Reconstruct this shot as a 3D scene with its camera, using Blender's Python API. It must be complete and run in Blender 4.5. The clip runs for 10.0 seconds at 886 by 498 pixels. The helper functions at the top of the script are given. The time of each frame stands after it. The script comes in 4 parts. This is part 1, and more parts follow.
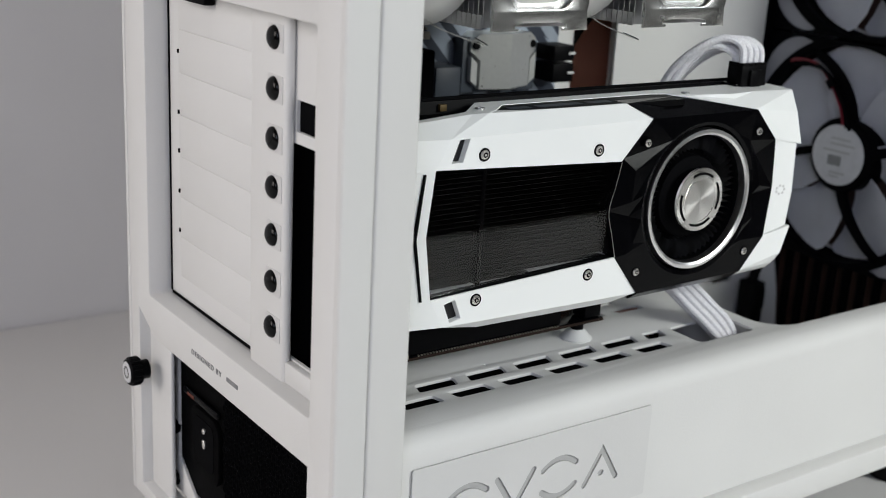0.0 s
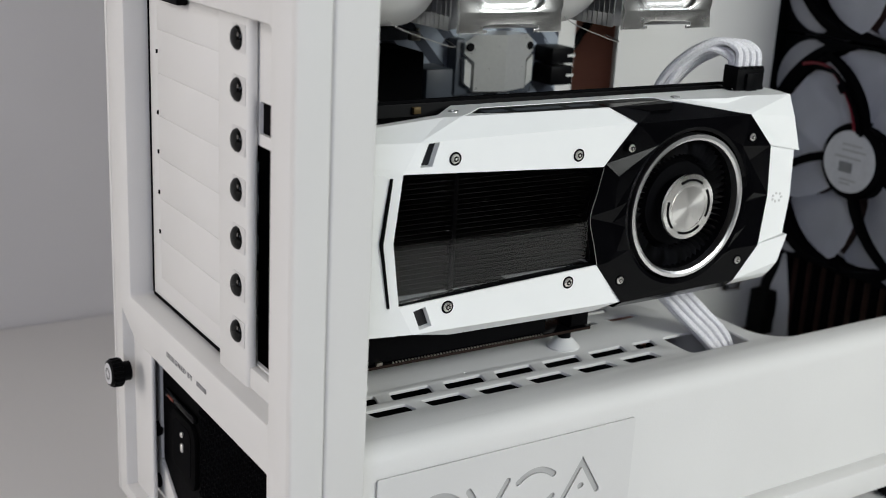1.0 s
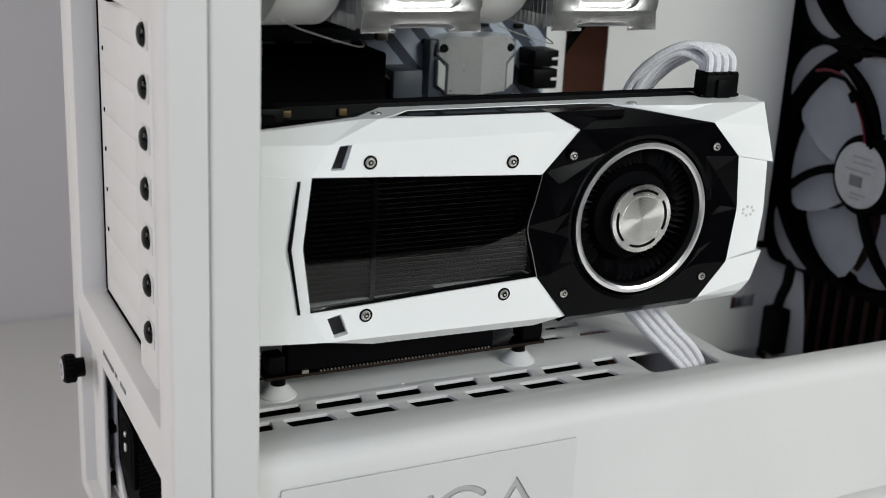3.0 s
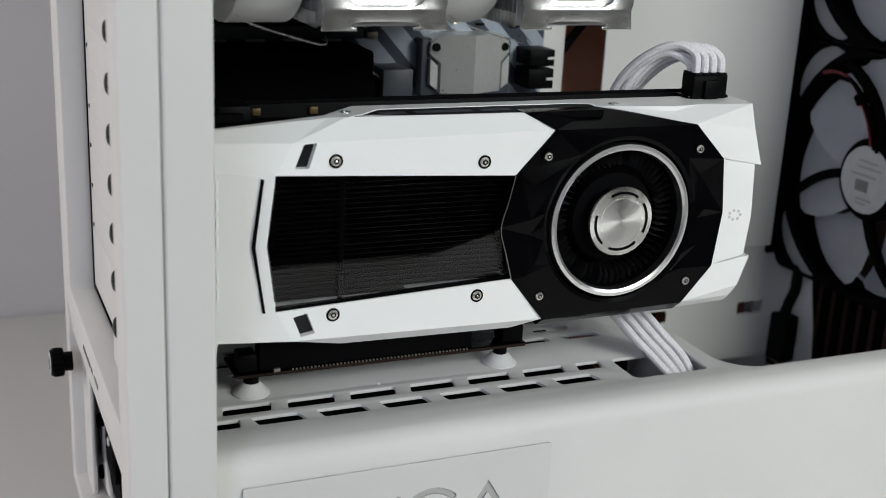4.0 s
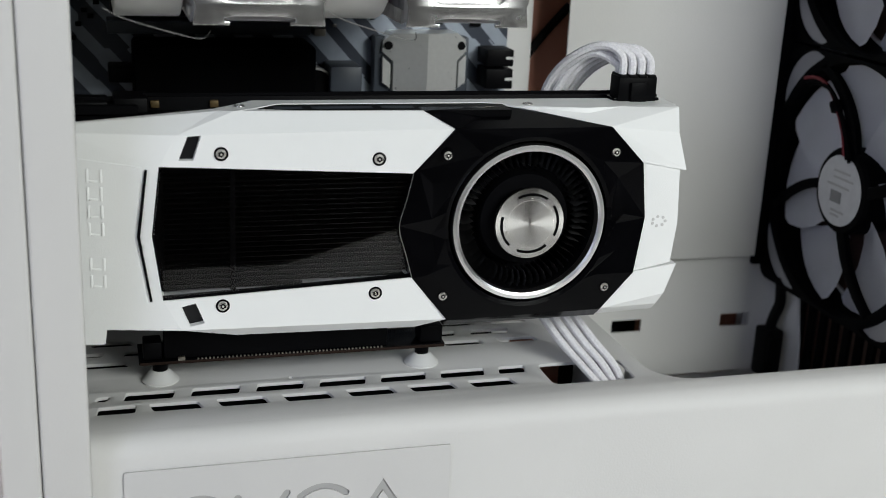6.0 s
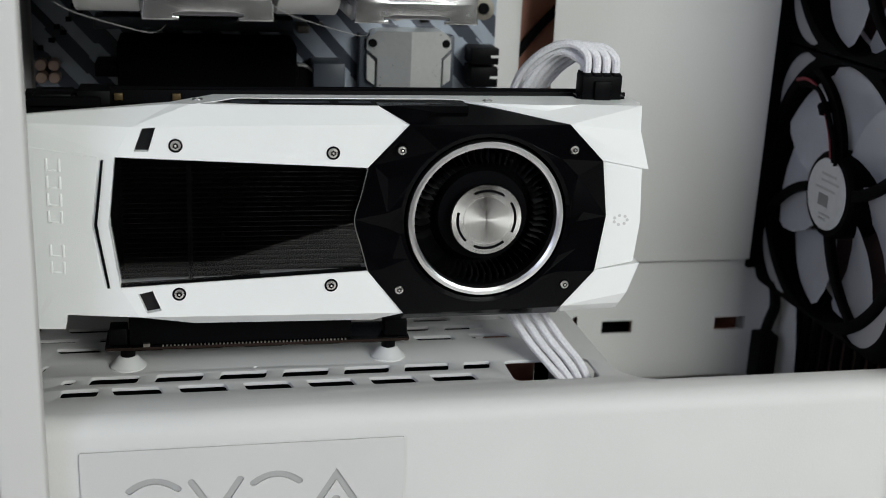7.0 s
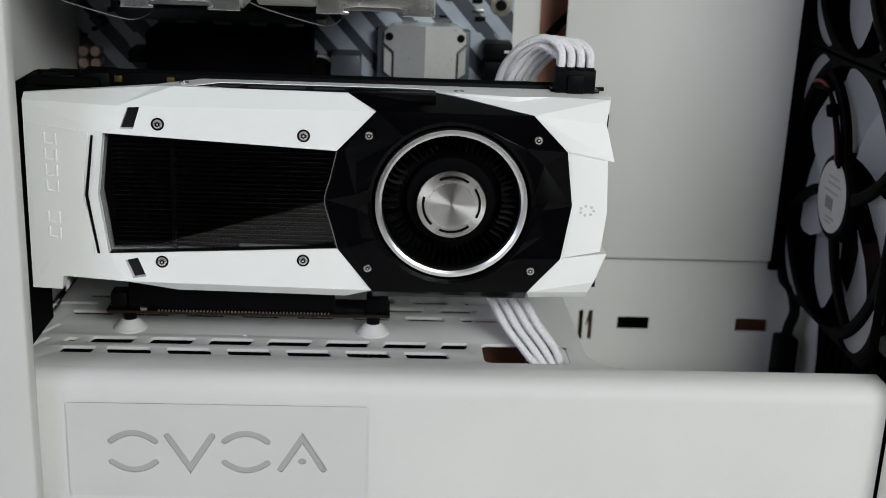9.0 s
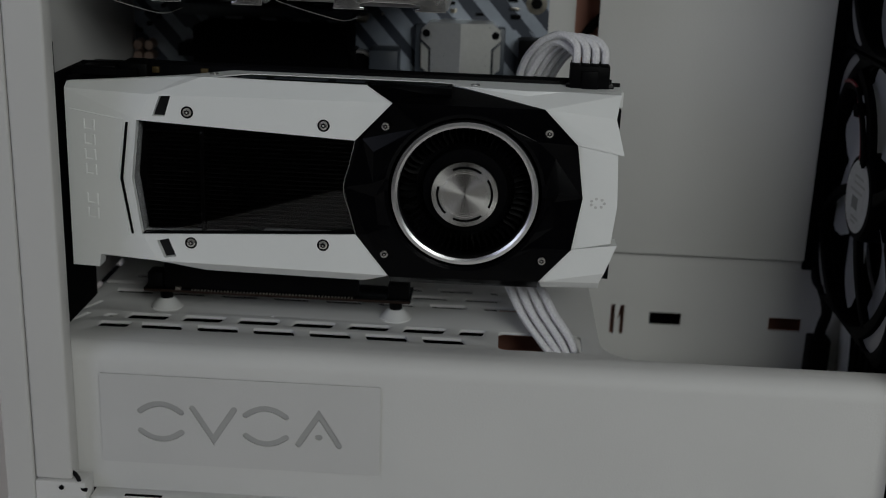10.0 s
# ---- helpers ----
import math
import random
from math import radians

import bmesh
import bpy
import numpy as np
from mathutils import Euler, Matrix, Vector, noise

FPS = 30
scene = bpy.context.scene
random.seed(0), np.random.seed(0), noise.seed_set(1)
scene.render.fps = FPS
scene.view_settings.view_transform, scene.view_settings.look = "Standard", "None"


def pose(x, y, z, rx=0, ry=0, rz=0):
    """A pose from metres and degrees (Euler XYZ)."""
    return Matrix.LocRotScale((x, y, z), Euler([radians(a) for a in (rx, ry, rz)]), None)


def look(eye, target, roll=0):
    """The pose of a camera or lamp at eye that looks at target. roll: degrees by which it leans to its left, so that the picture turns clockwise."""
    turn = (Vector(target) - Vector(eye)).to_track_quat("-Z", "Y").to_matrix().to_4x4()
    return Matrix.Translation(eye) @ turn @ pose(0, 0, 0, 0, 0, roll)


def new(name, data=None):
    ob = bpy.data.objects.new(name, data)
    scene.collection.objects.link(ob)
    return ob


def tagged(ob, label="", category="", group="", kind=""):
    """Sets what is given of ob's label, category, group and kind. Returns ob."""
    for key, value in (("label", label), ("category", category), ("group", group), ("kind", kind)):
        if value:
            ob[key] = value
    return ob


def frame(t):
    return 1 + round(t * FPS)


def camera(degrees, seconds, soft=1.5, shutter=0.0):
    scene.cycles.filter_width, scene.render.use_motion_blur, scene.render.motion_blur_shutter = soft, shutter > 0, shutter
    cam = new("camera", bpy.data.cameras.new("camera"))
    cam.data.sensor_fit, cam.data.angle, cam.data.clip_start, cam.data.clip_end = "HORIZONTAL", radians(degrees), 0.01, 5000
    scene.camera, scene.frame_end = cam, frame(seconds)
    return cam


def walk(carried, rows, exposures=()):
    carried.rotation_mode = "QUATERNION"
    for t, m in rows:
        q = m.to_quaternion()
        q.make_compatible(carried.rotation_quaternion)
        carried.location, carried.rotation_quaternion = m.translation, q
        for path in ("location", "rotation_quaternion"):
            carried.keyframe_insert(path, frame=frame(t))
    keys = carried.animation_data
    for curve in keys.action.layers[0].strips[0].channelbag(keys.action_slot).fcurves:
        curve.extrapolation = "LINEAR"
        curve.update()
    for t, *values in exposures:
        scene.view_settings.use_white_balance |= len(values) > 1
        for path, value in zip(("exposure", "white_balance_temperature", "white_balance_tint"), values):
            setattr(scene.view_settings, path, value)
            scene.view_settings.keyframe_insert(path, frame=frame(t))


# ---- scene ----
cam = camera(40.6, 10.0, soft=0.9)
cam.data.dof.use_dof = True
cam.data.dof.focus_distance, cam.data.dof.aperture_fstop = 0.54, 10.5
METRES, X0, Y0, EYE, TURN = 0.4788, -0.2146, -0.3610, 0.400, -35.9
ROWS = [
    (0.0, 0.0, 0.0, 0.0, 0.92, -16.97, -3.01),
    (0.5, 0.0401, 0.0146, 0.0007, 2.22, -17.02, -3.0),
    (1.0, 0.0749, 0.0257, 0.0011, 3.69, -17.05, -2.93),
    (1.5, 0.1144, 0.0398, 0.0024, 5.09, -17.16, -2.91),
    (2.0, 0.1572, 0.0538, 0.0021, 6.58, -17.15, -2.87),
    (2.5, 0.206, 0.0698, 0.0022, 8.32, -17.16, -2.84),
    (4.0, 0.3261, 0.1083, 0.0044, 12.99, -17.37, -2.73),
    (4.5, 0.3674, 0.1215, 0.0052, 14.59, -17.42, -2.7),
    (5.0, 0.414, 0.1364, 0.0068, 16.35, -17.47, -2.66),
    (5.5, 0.4718, 0.1541, 0.0077, 18.07, -17.49, -2.63),
    (6.0, 0.5337, 0.1722, 0.0083, 19.99, -17.52, -2.61),
    (7.5, 0.698, 0.2173, 0.0103, 26.32, -17.57, -2.42),
    (8.0, 0.7476, 0.2298, 0.0117, 28.53, -17.62, -2.36),
    (8.5, 0.801, 0.2425, 0.0125, 30.78, -17.66, -2.36),
    (9.0, 0.8559, 0.2543, 0.0137, 33.33, -17.7, -2.28),
    (9.5, 0.9113, 0.2662, 0.0152, 35.95, -17.75, -2.21),
    (10.0, 0.9602, 0.2752, 0.0154, 38.82, -17.74, -2.04),
]
walk(cam, [(t, pose(X0, Y0, EYE, 0, 0, TURN) @ pose(METRES * x, METRES * y, METRES * z, 90 + pitch, roll, yaw)) for t, x, y, z, yaw, pitch, roll in ROWS],
     exposures=[(0.0, -0.10), (2.5, -0.11), (4.0, -0.24), (7.5, -0.20), (9.5, -0.28), (9.6, -0.38), (9.8, -0.86), (10.0, -1.56)])

# ---- light ----
world = bpy.data.worlds.new("world")
scene.world = world
world.use_nodes = True
world.node_tree.nodes["Background"].inputs[0].default_value = (0.75, 0.85, 1.0, 1)
world.node_tree.nodes["Background"].inputs[1].default_value = 0.2


def area_lamp(name, m, sx, sy, watts, colour):
    lamp = bpy.data.lights.new(name, "AREA")
    lamp.shape, lamp.size, lamp.size_y, lamp.energy, lamp.color = "RECTANGLE", sx, sy, watts, colour
    ob = new(name, lamp)
    ob.matrix_world = m
    return ob


# added lamps, no source seen: three behind the camera, one in the side wall
area_lamp("right_fill_light", look((1.64, -1.41, 1.15), (1.30, 0.0, 0.75)), 0.55, 0.7, 3.0, (0.90, 0.97, 1.06))
area_lamp("high_fill_light", look((0.85, -1.41, 0.98), (0.70, 0.0, 0.62)), 0.8, 0.5, 25.0, (0.965, 1.0, 0.97))
area_lamp("corner_fill_light", look((-1.15, -1.41, 0.95), (-0.95, 0.0, 0.70)), 0.8, 0.9, 10.5, (0.87, 0.935, 1.16))
area_lamp("side_fill_light", look((-2.26, -0.10, 1.25), (0.0, -0.10, 0.75)), 1.0, 1.2, 31, (1.0, 0.935, 0.885))

# ---- materials ----


def material(name, colour, rough=0.5, metal=0.0, scale=60.0, vary=0.06, bump=0.0, bump_scale=400.0, spec=0.5, coat=0.0, per_piece=0.0):
    """A surface with a mottled colour at two scales, uneven gloss and fine relief."""
    m = bpy.data.materials.new(name)
    m.use_nodes = True
    nt = m.node_tree
    nd, ln = nt.nodes, nt.links
    b = nd["Principled BSDF"]
    b.inputs["Metallic"].default_value = metal
    b.inputs["Specular IOR Level"].default_value = spec
    b.inputs["Coat Weight"].default_value = coat
    co = nd.new("ShaderNodeTexCoord")
    big = nd.new("ShaderNodeTexNoise")
    big.inputs["Scale"].default_value = scale
    big.inputs["Detail"].default_value = 6
    ln.new(co.outputs["Object"], big.inputs["Vector"])
    ramp = nd.new("ShaderNodeValToRGB")
    lo = [max(0.0, c * (1 - vary)) for c in colour]
    hi = [min(1.0, c * (1 + vary)) for c in colour]
    ramp.color_ramp.elements[0].position, ramp.color_ramp.elements[1].position = 0.3, 0.7
    ramp.color_ramp.elements[0].color, ramp.color_ramp.elements[1].color = (*lo, 1), (*hi, 1)
    ln.new(big.outputs[0], ramp.inputs[0])
    out = ramp.outputs[0]
    if per_piece:
        info = nd.new("ShaderNodeObjectInfo")
        hsv = nd.new("ShaderNodeHueSaturation")
        rng = nd.new("ShaderNodeMapRange")
        rng.inputs["To Min"].default_value, rng.inputs["To Max"].default_value = 1 - per_piece, 1 + per_piece
        ln.new(info.outputs["Random"], rng.inputs[0])
        ln.new(rng.outputs[0], hsv.inputs["Value"])
        ln.new(out, hsv.inputs["Color"])
        out = hsv.outputs[0]
    ln.new(out, b.inputs["Base Color"])
    gl = nd.new("ShaderNodeMapRange")
    gl.inputs["To Min"].default_value, gl.inputs["To Max"].default_value = max(0.02, rough - 0.06), min(1.0, rough + 0.06)
    ln.new(big.outputs[0], gl.inputs[0])
    ln.new(gl.outputs[0], b.inputs["Roughness"])
    if bump:
        fine = nd.new("ShaderNodeTexNoise")
        fine.inputs["Scale"].default_value = bump_scale
        fine.inputs["Detail"].default_value = 4
        ln.new(co.outputs["Object"], fine.inputs["Vector"])
        bm_ = nd.new("ShaderNodeBump")
        bm_.inputs["Strength"].default_value = bump
        bm_.inputs["Distance"].default_value = 0.0004
        ln.new(fine.outputs[0], bm_.inputs["Height"])
        ln.new(bm_.outputs[0], b.inputs["Normal"])
    return m


CASE = material("white_powder_coat", (0.66, 0.655, 0.64), 0.58, spec=0.35, scale=14, vary=0.02, bump=0.25, bump_scale=900)
CASE_PLASTIC = material("white_satin_plastic", (0.62, 0.613, 0.597), 0.5, spec=0.4, scale=9, vary=0.02, bump=0.12, bump_scale=1300)
PLATE_GREY = material("pale_grey_plate", (0.60, 0.595, 0.585), 0.45, scale=20, vary=0.02, bump=0.2, bump_scale=900)
# grey that holds the badge grooves' shade; the sticker print shares it
GROOVE_SHADE_PRINT = material("groove_shade_and_print_grey", (0.40, 0.398, 0.392), 0.5, scale=40, vary=0.04)
CARD_WHITE = material("white_card_shell", (0.86, 0.87, 0.855), 0.33, scale=25, vary=0.015, bump=0.15, bump_scale=1500)
BLACK = material("black_plastic", (0.0025, 0.0025, 0.003), 0.45, spec=0.06, scale=60, vary=0.25, bump=0.15, bump_scale=1500)
BLACK_GLOSS = material("black_satin_metal", (0.0015, 0.0015, 0.002), 0.17, spec=0.09, scale=60, vary=0.2, bump=0.06, bump_scale=1800)
BLACK_MATT = material("black_matt", (0.0025, 0.0025, 0.003), 0.75, spec=0.03, scale=60, vary=0.2)
FIN = material("black_fin", (0.013, 0.013, 0.013), 0.30, metal=1.0, scale=80, vary=0.3, per_piece=0.2)
STEEL = material("bright_steel", (0.78, 0.76, 0.72), 0.28, metal=0.9, scale=300, vary=0.08)
ALU = material("cooler_aluminium", (0.84, 0.84, 0.83), 0.25, metal=1.0, scale=200, vary=0.05, bump=0.12, bump_scale=160)
ALU_FIN = material("fin_aluminium", (0.72, 0.72, 0.73), 0.32, metal=1.0, scale=120, vary=0.08, per_piece=0.15)
FAN_WHITE = material("white_fan_plastic", (0.58, 0.58, 0.56), 0.4, scale=30, vary=0.03, bump=0.1)
BLADE = material("pale_grey_blade", (0.80, 0.81, 0.87), 0.3, scale=40, vary=0.05)
FAN_BLACK = material("black_fan_frame", (0.0015, 0.0015, 0.002), 0.55, spec=0.03, scale=40, vary=0.2, bump=0.1)
LABEL = material("fan_sticker", (0.56, 0.56, 0.57), 0.5, scale=200, vary=0.06)
VENT = material("dark_vent_metal", (0.010, 0.010, 0.011), 0.3, spec=0.3, scale=80, vary=0.2)
INK = material("grey_ink", (0.20, 0.20, 0.205), 0.6, scale=300, vary=0.2)
RED_GLINT = material("red_glint_tint", (0.13, 0.025, 0.012), 0.5, scale=200, vary=0.1)
GROOVE_DARK = material("dim_grey_print", (0.10, 0.10, 0.10), 0.5, scale=300, vary=0.15)
FLANGE = material("grey_fan_flange", (0.30, 0.30, 0.315), 0.5, scale=60, vary=0.05)
GROOVE_MID = material("mid_grey_print", (0.22, 0.22, 0.22), 0.5, scale=200, vary=0.1)
RED = material("red_wire", (0.17, 0.010, 0.02), 0.4, scale=200, vary=0.1)
SLEEVE = material("white_braided_sleeve", (0.78, 0.77, 0.79), 0.6, scale=900, vary=0.10, bump=0.8, bump_scale=1500)
GOLD = material("gold_contact", (0.09, 0.06, 0.022), 0.5, metal=0.5, scale=300, vary=0.15)
TIN = material("tinned_pin", (0.42, 0.39, 0.33), 0.3, metal=1.0, scale=300, vary=0.15)
DARK_BROWN = material("dark_brown_filter", (0.055, 0.022, 0.015), 0.6, scale=30, vary=0.2)
EDGE_BROWN = material("bare_board_edge", (0.020, 0.012, 0.009), 0.7, spec=0.1, scale=60, vary=0.2)
WIRE = material("grey_clip_wire", (0.35, 0.35, 0.34), 0.35, metal=0.9, scale=200, vary=0.1)
BROWN = material("copper_brown_panel", (0.42, 0.185, 0.125), 0.45, scale=12, vary=0.10, bump=0.1)
CHIP_SILVER = material("silver_heatsink", (0.76, 0.765, 0.74), 0.30, metal=0.7, scale=400, vary=0.03, bump=0.04, bump_scale=1500)
SLOT_DARK = material("dark_navy_shield", (0.008, 0.010, 0.014), 0.5, spec=0.2, scale=80, vary=0.2)
SLOT_GREY = material("slate_connector", (0.05, 0.06, 0.075), 0.45, scale=80, vary=0.15)
PSU_BLACK = material("psu_black", (0.0018, 0.0018, 0.002), 0.6, spec=0.025, scale=200, vary=0.3, bump=0.3, bump_scale=900)
SCREW_BLACK = material("glossy_black_screw", (0.003, 0.003, 0.003), 0.14, spec=0.16, scale=60, vary=0.2)
RUBBER = material("dark_rubber", (0.004, 0.004, 0.004), 0.7, spec=0.1, scale=100, vary=0.2)
IMPELLER = material("black_impeller", (0.034, 0.034, 0.034), 0.3, spec=0.5, scale=60, vary=0.2)
STUD_WHITE = material("white_rubber_foot", (0.66, 0.66, 0.65), 0.5, scale=60, vary=0.02)
DESK = material("white_desk_laminate", (0.66, 0.645, 0.63), 0.42, scale=4, vary=0.03, bump=0.08, bump_scale=500)
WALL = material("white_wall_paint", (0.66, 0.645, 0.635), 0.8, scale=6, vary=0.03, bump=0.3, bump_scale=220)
UNSEEN_DARK = material("unseen_wall_dark", (0.065, 0.063, 0.06), 0.85, scale=3, vary=0.05, bump=0.3, bump_scale=150)
FLOOR = material("dark_floor", (0.018, 0.016, 0.015), 0.75, scale=5, vary=0.2, bump=0.2, bump_scale=80)


def brushed(name, colour, rough, aniso):
    """Metal turned on a lathe: streaks run round the axis of the object."""
    m = material(name, colour, rough, metal=1.0, scale=120, vary=0.03)
    nt = m.node_tree
    b = nt.nodes["Principled BSDF"]
    tan = nt.nodes.new("ShaderNodeTangent")
    tan.direction_type, tan.axis = "RADIAL", "Y"
    nt.links.new(tan.outputs[0], b.inputs["Tangent"])
    b.inputs["Anisotropic"].default_value = aniso
    nt.links.remove(b.inputs["Roughness"].links[0])
    b.inputs["Roughness"].default_value = rough
    return m


TURNED = brushed("turned_aluminium", (0.90, 0.89, 0.87), 0.25, 0.90)
RING = brushed("polished_ring", (0.80, 0.80, 0.80), 0.28, 0.3)


def acrylic():
    m = bpy.data.materials.new("smoked_acrylic")
    m.use_nodes = True
    b = m.node_tree.nodes["Principled BSDF"]
    b.inputs["Base Color"].default_value = (0.35, 0.35, 0.36, 1)
    b.inputs["Transmission Weight"].default_value = 1.0
    b.inputs["Roughness"].default_value = 0.03
    b.inputs["IOR"].default_value = 1.36
    return m


ACRYLIC = acrylic()


def board_material():
    """White circuit board printed with dark slanted bands."""
    m = material("printed_board", (0.32, 0.36, 0.42), 0.45, scale=90, vary=0.12, bump=0.2)
    nt = m.node_tree
    nd, ln = nt.nodes, nt.links
    co = nd["Texture Coordinate"]
    mp = nd.new("ShaderNodeMapping")
    mp.inputs["Rotation"].default_value = (0, radians(42), 0)
    ln.new(co.outputs["Object"], mp.inputs[0])
    w = nd.new("ShaderNodeTexWave")
    w.bands_direction = "X"
    w.inputs["Scale"].default_value = 21
    w.inputs["Distortion"].default_value = 0.0
    ln.new(mp.outputs[0], w.inputs[0])
    blocks = nd.new("ShaderNodeTexVoronoi")
    blocks.distance = "CHEBYCHEV"
    blocks.inputs["Scale"].default_value = 26
    ln.new(mp.outputs[0], blocks.inputs[0])
    sep = nd.new("ShaderNodeSeparateColor")
    ln.new(blocks.outputs["Color"], sep.inputs[0])
    add = nd.new("ShaderNodeMath")
    add.operation = "MULTIPLY_ADD"
    add.inputs[1].default_value = 0.6
    ln.new(sep.outputs[0], add.inputs[0])
    ln.new(w.outputs["Fac"], add.inputs[2])
    step = nd.new("ShaderNodeMath")
    step.operation = "GREATER_THAN"
    step.inputs[1].default_value = 0.82
    ln.new(add.outputs[0], step.inputs[0])
    mix = nd.new("ShaderNodeMix")
    mix.data_type = "RGBA"
    mix.inputs[7].default_value = (0.034, 0.042, 0.060, 1)
    b = nd["Principled BSDF"]
    old = b.inputs["Base Color"].links[0].from_socket
    ln.new(old, mix.inputs[6])
    ln.new(step.outputs[0], mix.inputs[0])
    ln.new(mix.outputs[2], b.inputs["Base Color"])
    return m


BOARD = board_material()

# ---- builders (all sizes in millimetres) ----
MM = 0.001


def thing(name, label="", category="", group="", kind="", at=(0, 0, 0)):
    ob = new(name)
    ob.empty_display_size = 0.02
    ob.location = Vector(at) * MM
    return tagged(ob, label, category, group, kind)


def finish(me, mat, smooth):
    me.materials.append(mat)
    if smooth:
        for p in me.polygons:
            p.use_smooth = True
        me.set_sharp_from_angle(angle=radians(32))


def part(name, bm, mat, parent=None, label="", smooth=True):
    """Links a bmesh, modelled in millimetres of the place, as one mesh object under a thing or a part."""
    bmesh.ops.recalc_face_normals(bm, faces=bm.faces)
    me = bpy.data.meshes.new(name)
    bm.transform(Matrix.Scale(MM, 4))
    bm.to_mesh(me)
    bm.free()
    finish(me, mat, smooth)
    ob = new(name, me)
    if parent:
        seat(ob, parent)
    if label:
        tagged(ob, label)
    return ob


def seat(ob, parent):
    """Parents ob without moving it."""
    ob.parent = parent
    up, place = parent, Vector((0, 0, 0))
    while up:
        place += up.location + up.matrix_parent_inverse.translation
        up = up.parent
    ob.matrix_parent_inverse = Matrix.Translation(-place)


def box(x0, x1, y0, y1, z0, z1, bevel=0.0, seg=2, bm=None):
    one = bmesh.new()
    bmesh.ops.create_cube(one, size=1)
    for v in one.verts:
        v.co = Vector((x0 + (v.co.x + 0.5) * (x1 - x0), y0 + (v.co.y + 0.5) * (y1 - y0), z0 + (v.co.z + 0.5) * (z1 - z0)))
    if bevel:
        bmesh.ops.bevel(one, geom=one.edges[:], offset=bevel, segments=seg, profile=0.5, affect="EDGES")
    return merge(bm, one)


def merge(bm, one):
    if bm is None:
        return one
    me = bpy.data.meshes.new("tmp")
    one.to_mesh(me)
    one.free()
    bm.from_mesh(me)
    bpy.data.meshes.remove(me)
    return bm


AXES = {
    "x": Matrix(((0, 0, 1, 0), (1, 0, 0, 0), (0, 1, 0, 0), (0, 0, 0, 1))),  # drawn in y, z; deep along x
    "y": Matrix(((1, 0, 0, 0), (0, 0, 1, 0), (0, 1, 0, 0), (0, 0, 0, 1))),  # drawn in x, z; deep along y
    "z": Matrix.Identity(4),  # drawn in x, y; deep along z
}


def sheet(axis, a0, a1, outline, holes=(), bevel=0.0, bm=None):
    """A flat plate between a0 and a1 on an axis, with openings cut right through it."""
    cu = bpy.data.curves.new("sheet", "CURVE")
    cu.dimensions, cu.fill_mode = "2D", "BOTH"
    for loop in (outline, *holes):
        sp = cu.splines.new("POLY")
        sp.points.add(len(loop) - 1)
        for p, (u, v) in zip(sp.points, loop):
            p.co = (u, v, 0, 1)
        sp.use_cyclic_u = True
    cu.extrude = max(0.001, abs(a1 - a0) / 2 - bevel)
    cu.bevel_depth = bevel
    cu.bevel_resolution = 1
    if bevel:
        cu.offset = -bevel
    ob = bpy.data.objects.new("sheet", cu)
    me = bpy.data.meshes.new_from_object(ob)
    one = bmesh.new()
    one.from_mesh(me)
    bpy.data.objects.remove(ob)
    bpy.data.curves.remove(cu)
    bpy.data.meshes.remove(me)
    bmesh.ops.remove_doubles(one, verts=one.verts, dist=0.0005)
    one.transform(AXES[axis] @ Matrix.Translation((0, 0, (a0 + a1) / 2)))
    return merge(bm, one)


def rect(u0, u1, v0, v1, r=0.0, n=4):
    if not r:
        return [(u0, v0), (u1, v0), (u1, v1), (u0, v1)]
    pts = []
    for cu, cv, a in ((u1 - r, v0 + r, -90), (u1 - r, v1 - r, 0), (u0 + r, v1 - r, 90), (u0 + r, v0 + r, 180)):
        for i in range(n + 1):
            t = radians(a + 90 * i / n)
            pts.append((cu + r * math.cos(t), cv + r * math.sin(t)))
    return pts


def ring_points(u, v, r, n=24, a0=0.0, a1=360.0):
    return [(u + r * math.cos(radians(a0 + (a1 - a0) * i / n)), v + r * math.sin(radians(a0 + (a1 - a0) * i / n))) for i in range(n if abs(a1 - a0) == 360 else n + 1)]


def lathe(axis, centre, profile, n=32, bm=None, close=False):
    """Turns (radius, height) pairs round an axis through centre."""
    one = bmesh.new()
    rows = []
    for r, h in profile:
        rows.append([one.verts.new((r * math.cos(2 * math.pi * i / n), r * math.sin(2 * math.pi * i / n), h)) for i in range(n)] if r > 1e-6 else [one.verts.new((0, 0, h))])
    pairs = list(zip(rows, rows[1:])) + ([(rows[-1], rows[0])] if close else [])
    for a, b in pairs:
        for i in range(n):
            j = (i + 1) % n
            if len(a) == 1 and len(b) == 1:
                continue
            if len(a) == 1:
                one.faces.new((a[0], b[j], b[i]))
            elif len(b) == 1:
                one.faces.new((a[i], a[j], b[0]))
            else:
                one.faces.new((a[i], a[j], b[j], b[i]))
    one.transform(Matrix.Translation(centre) @ AXES[axis])
    return merge(bm, one)


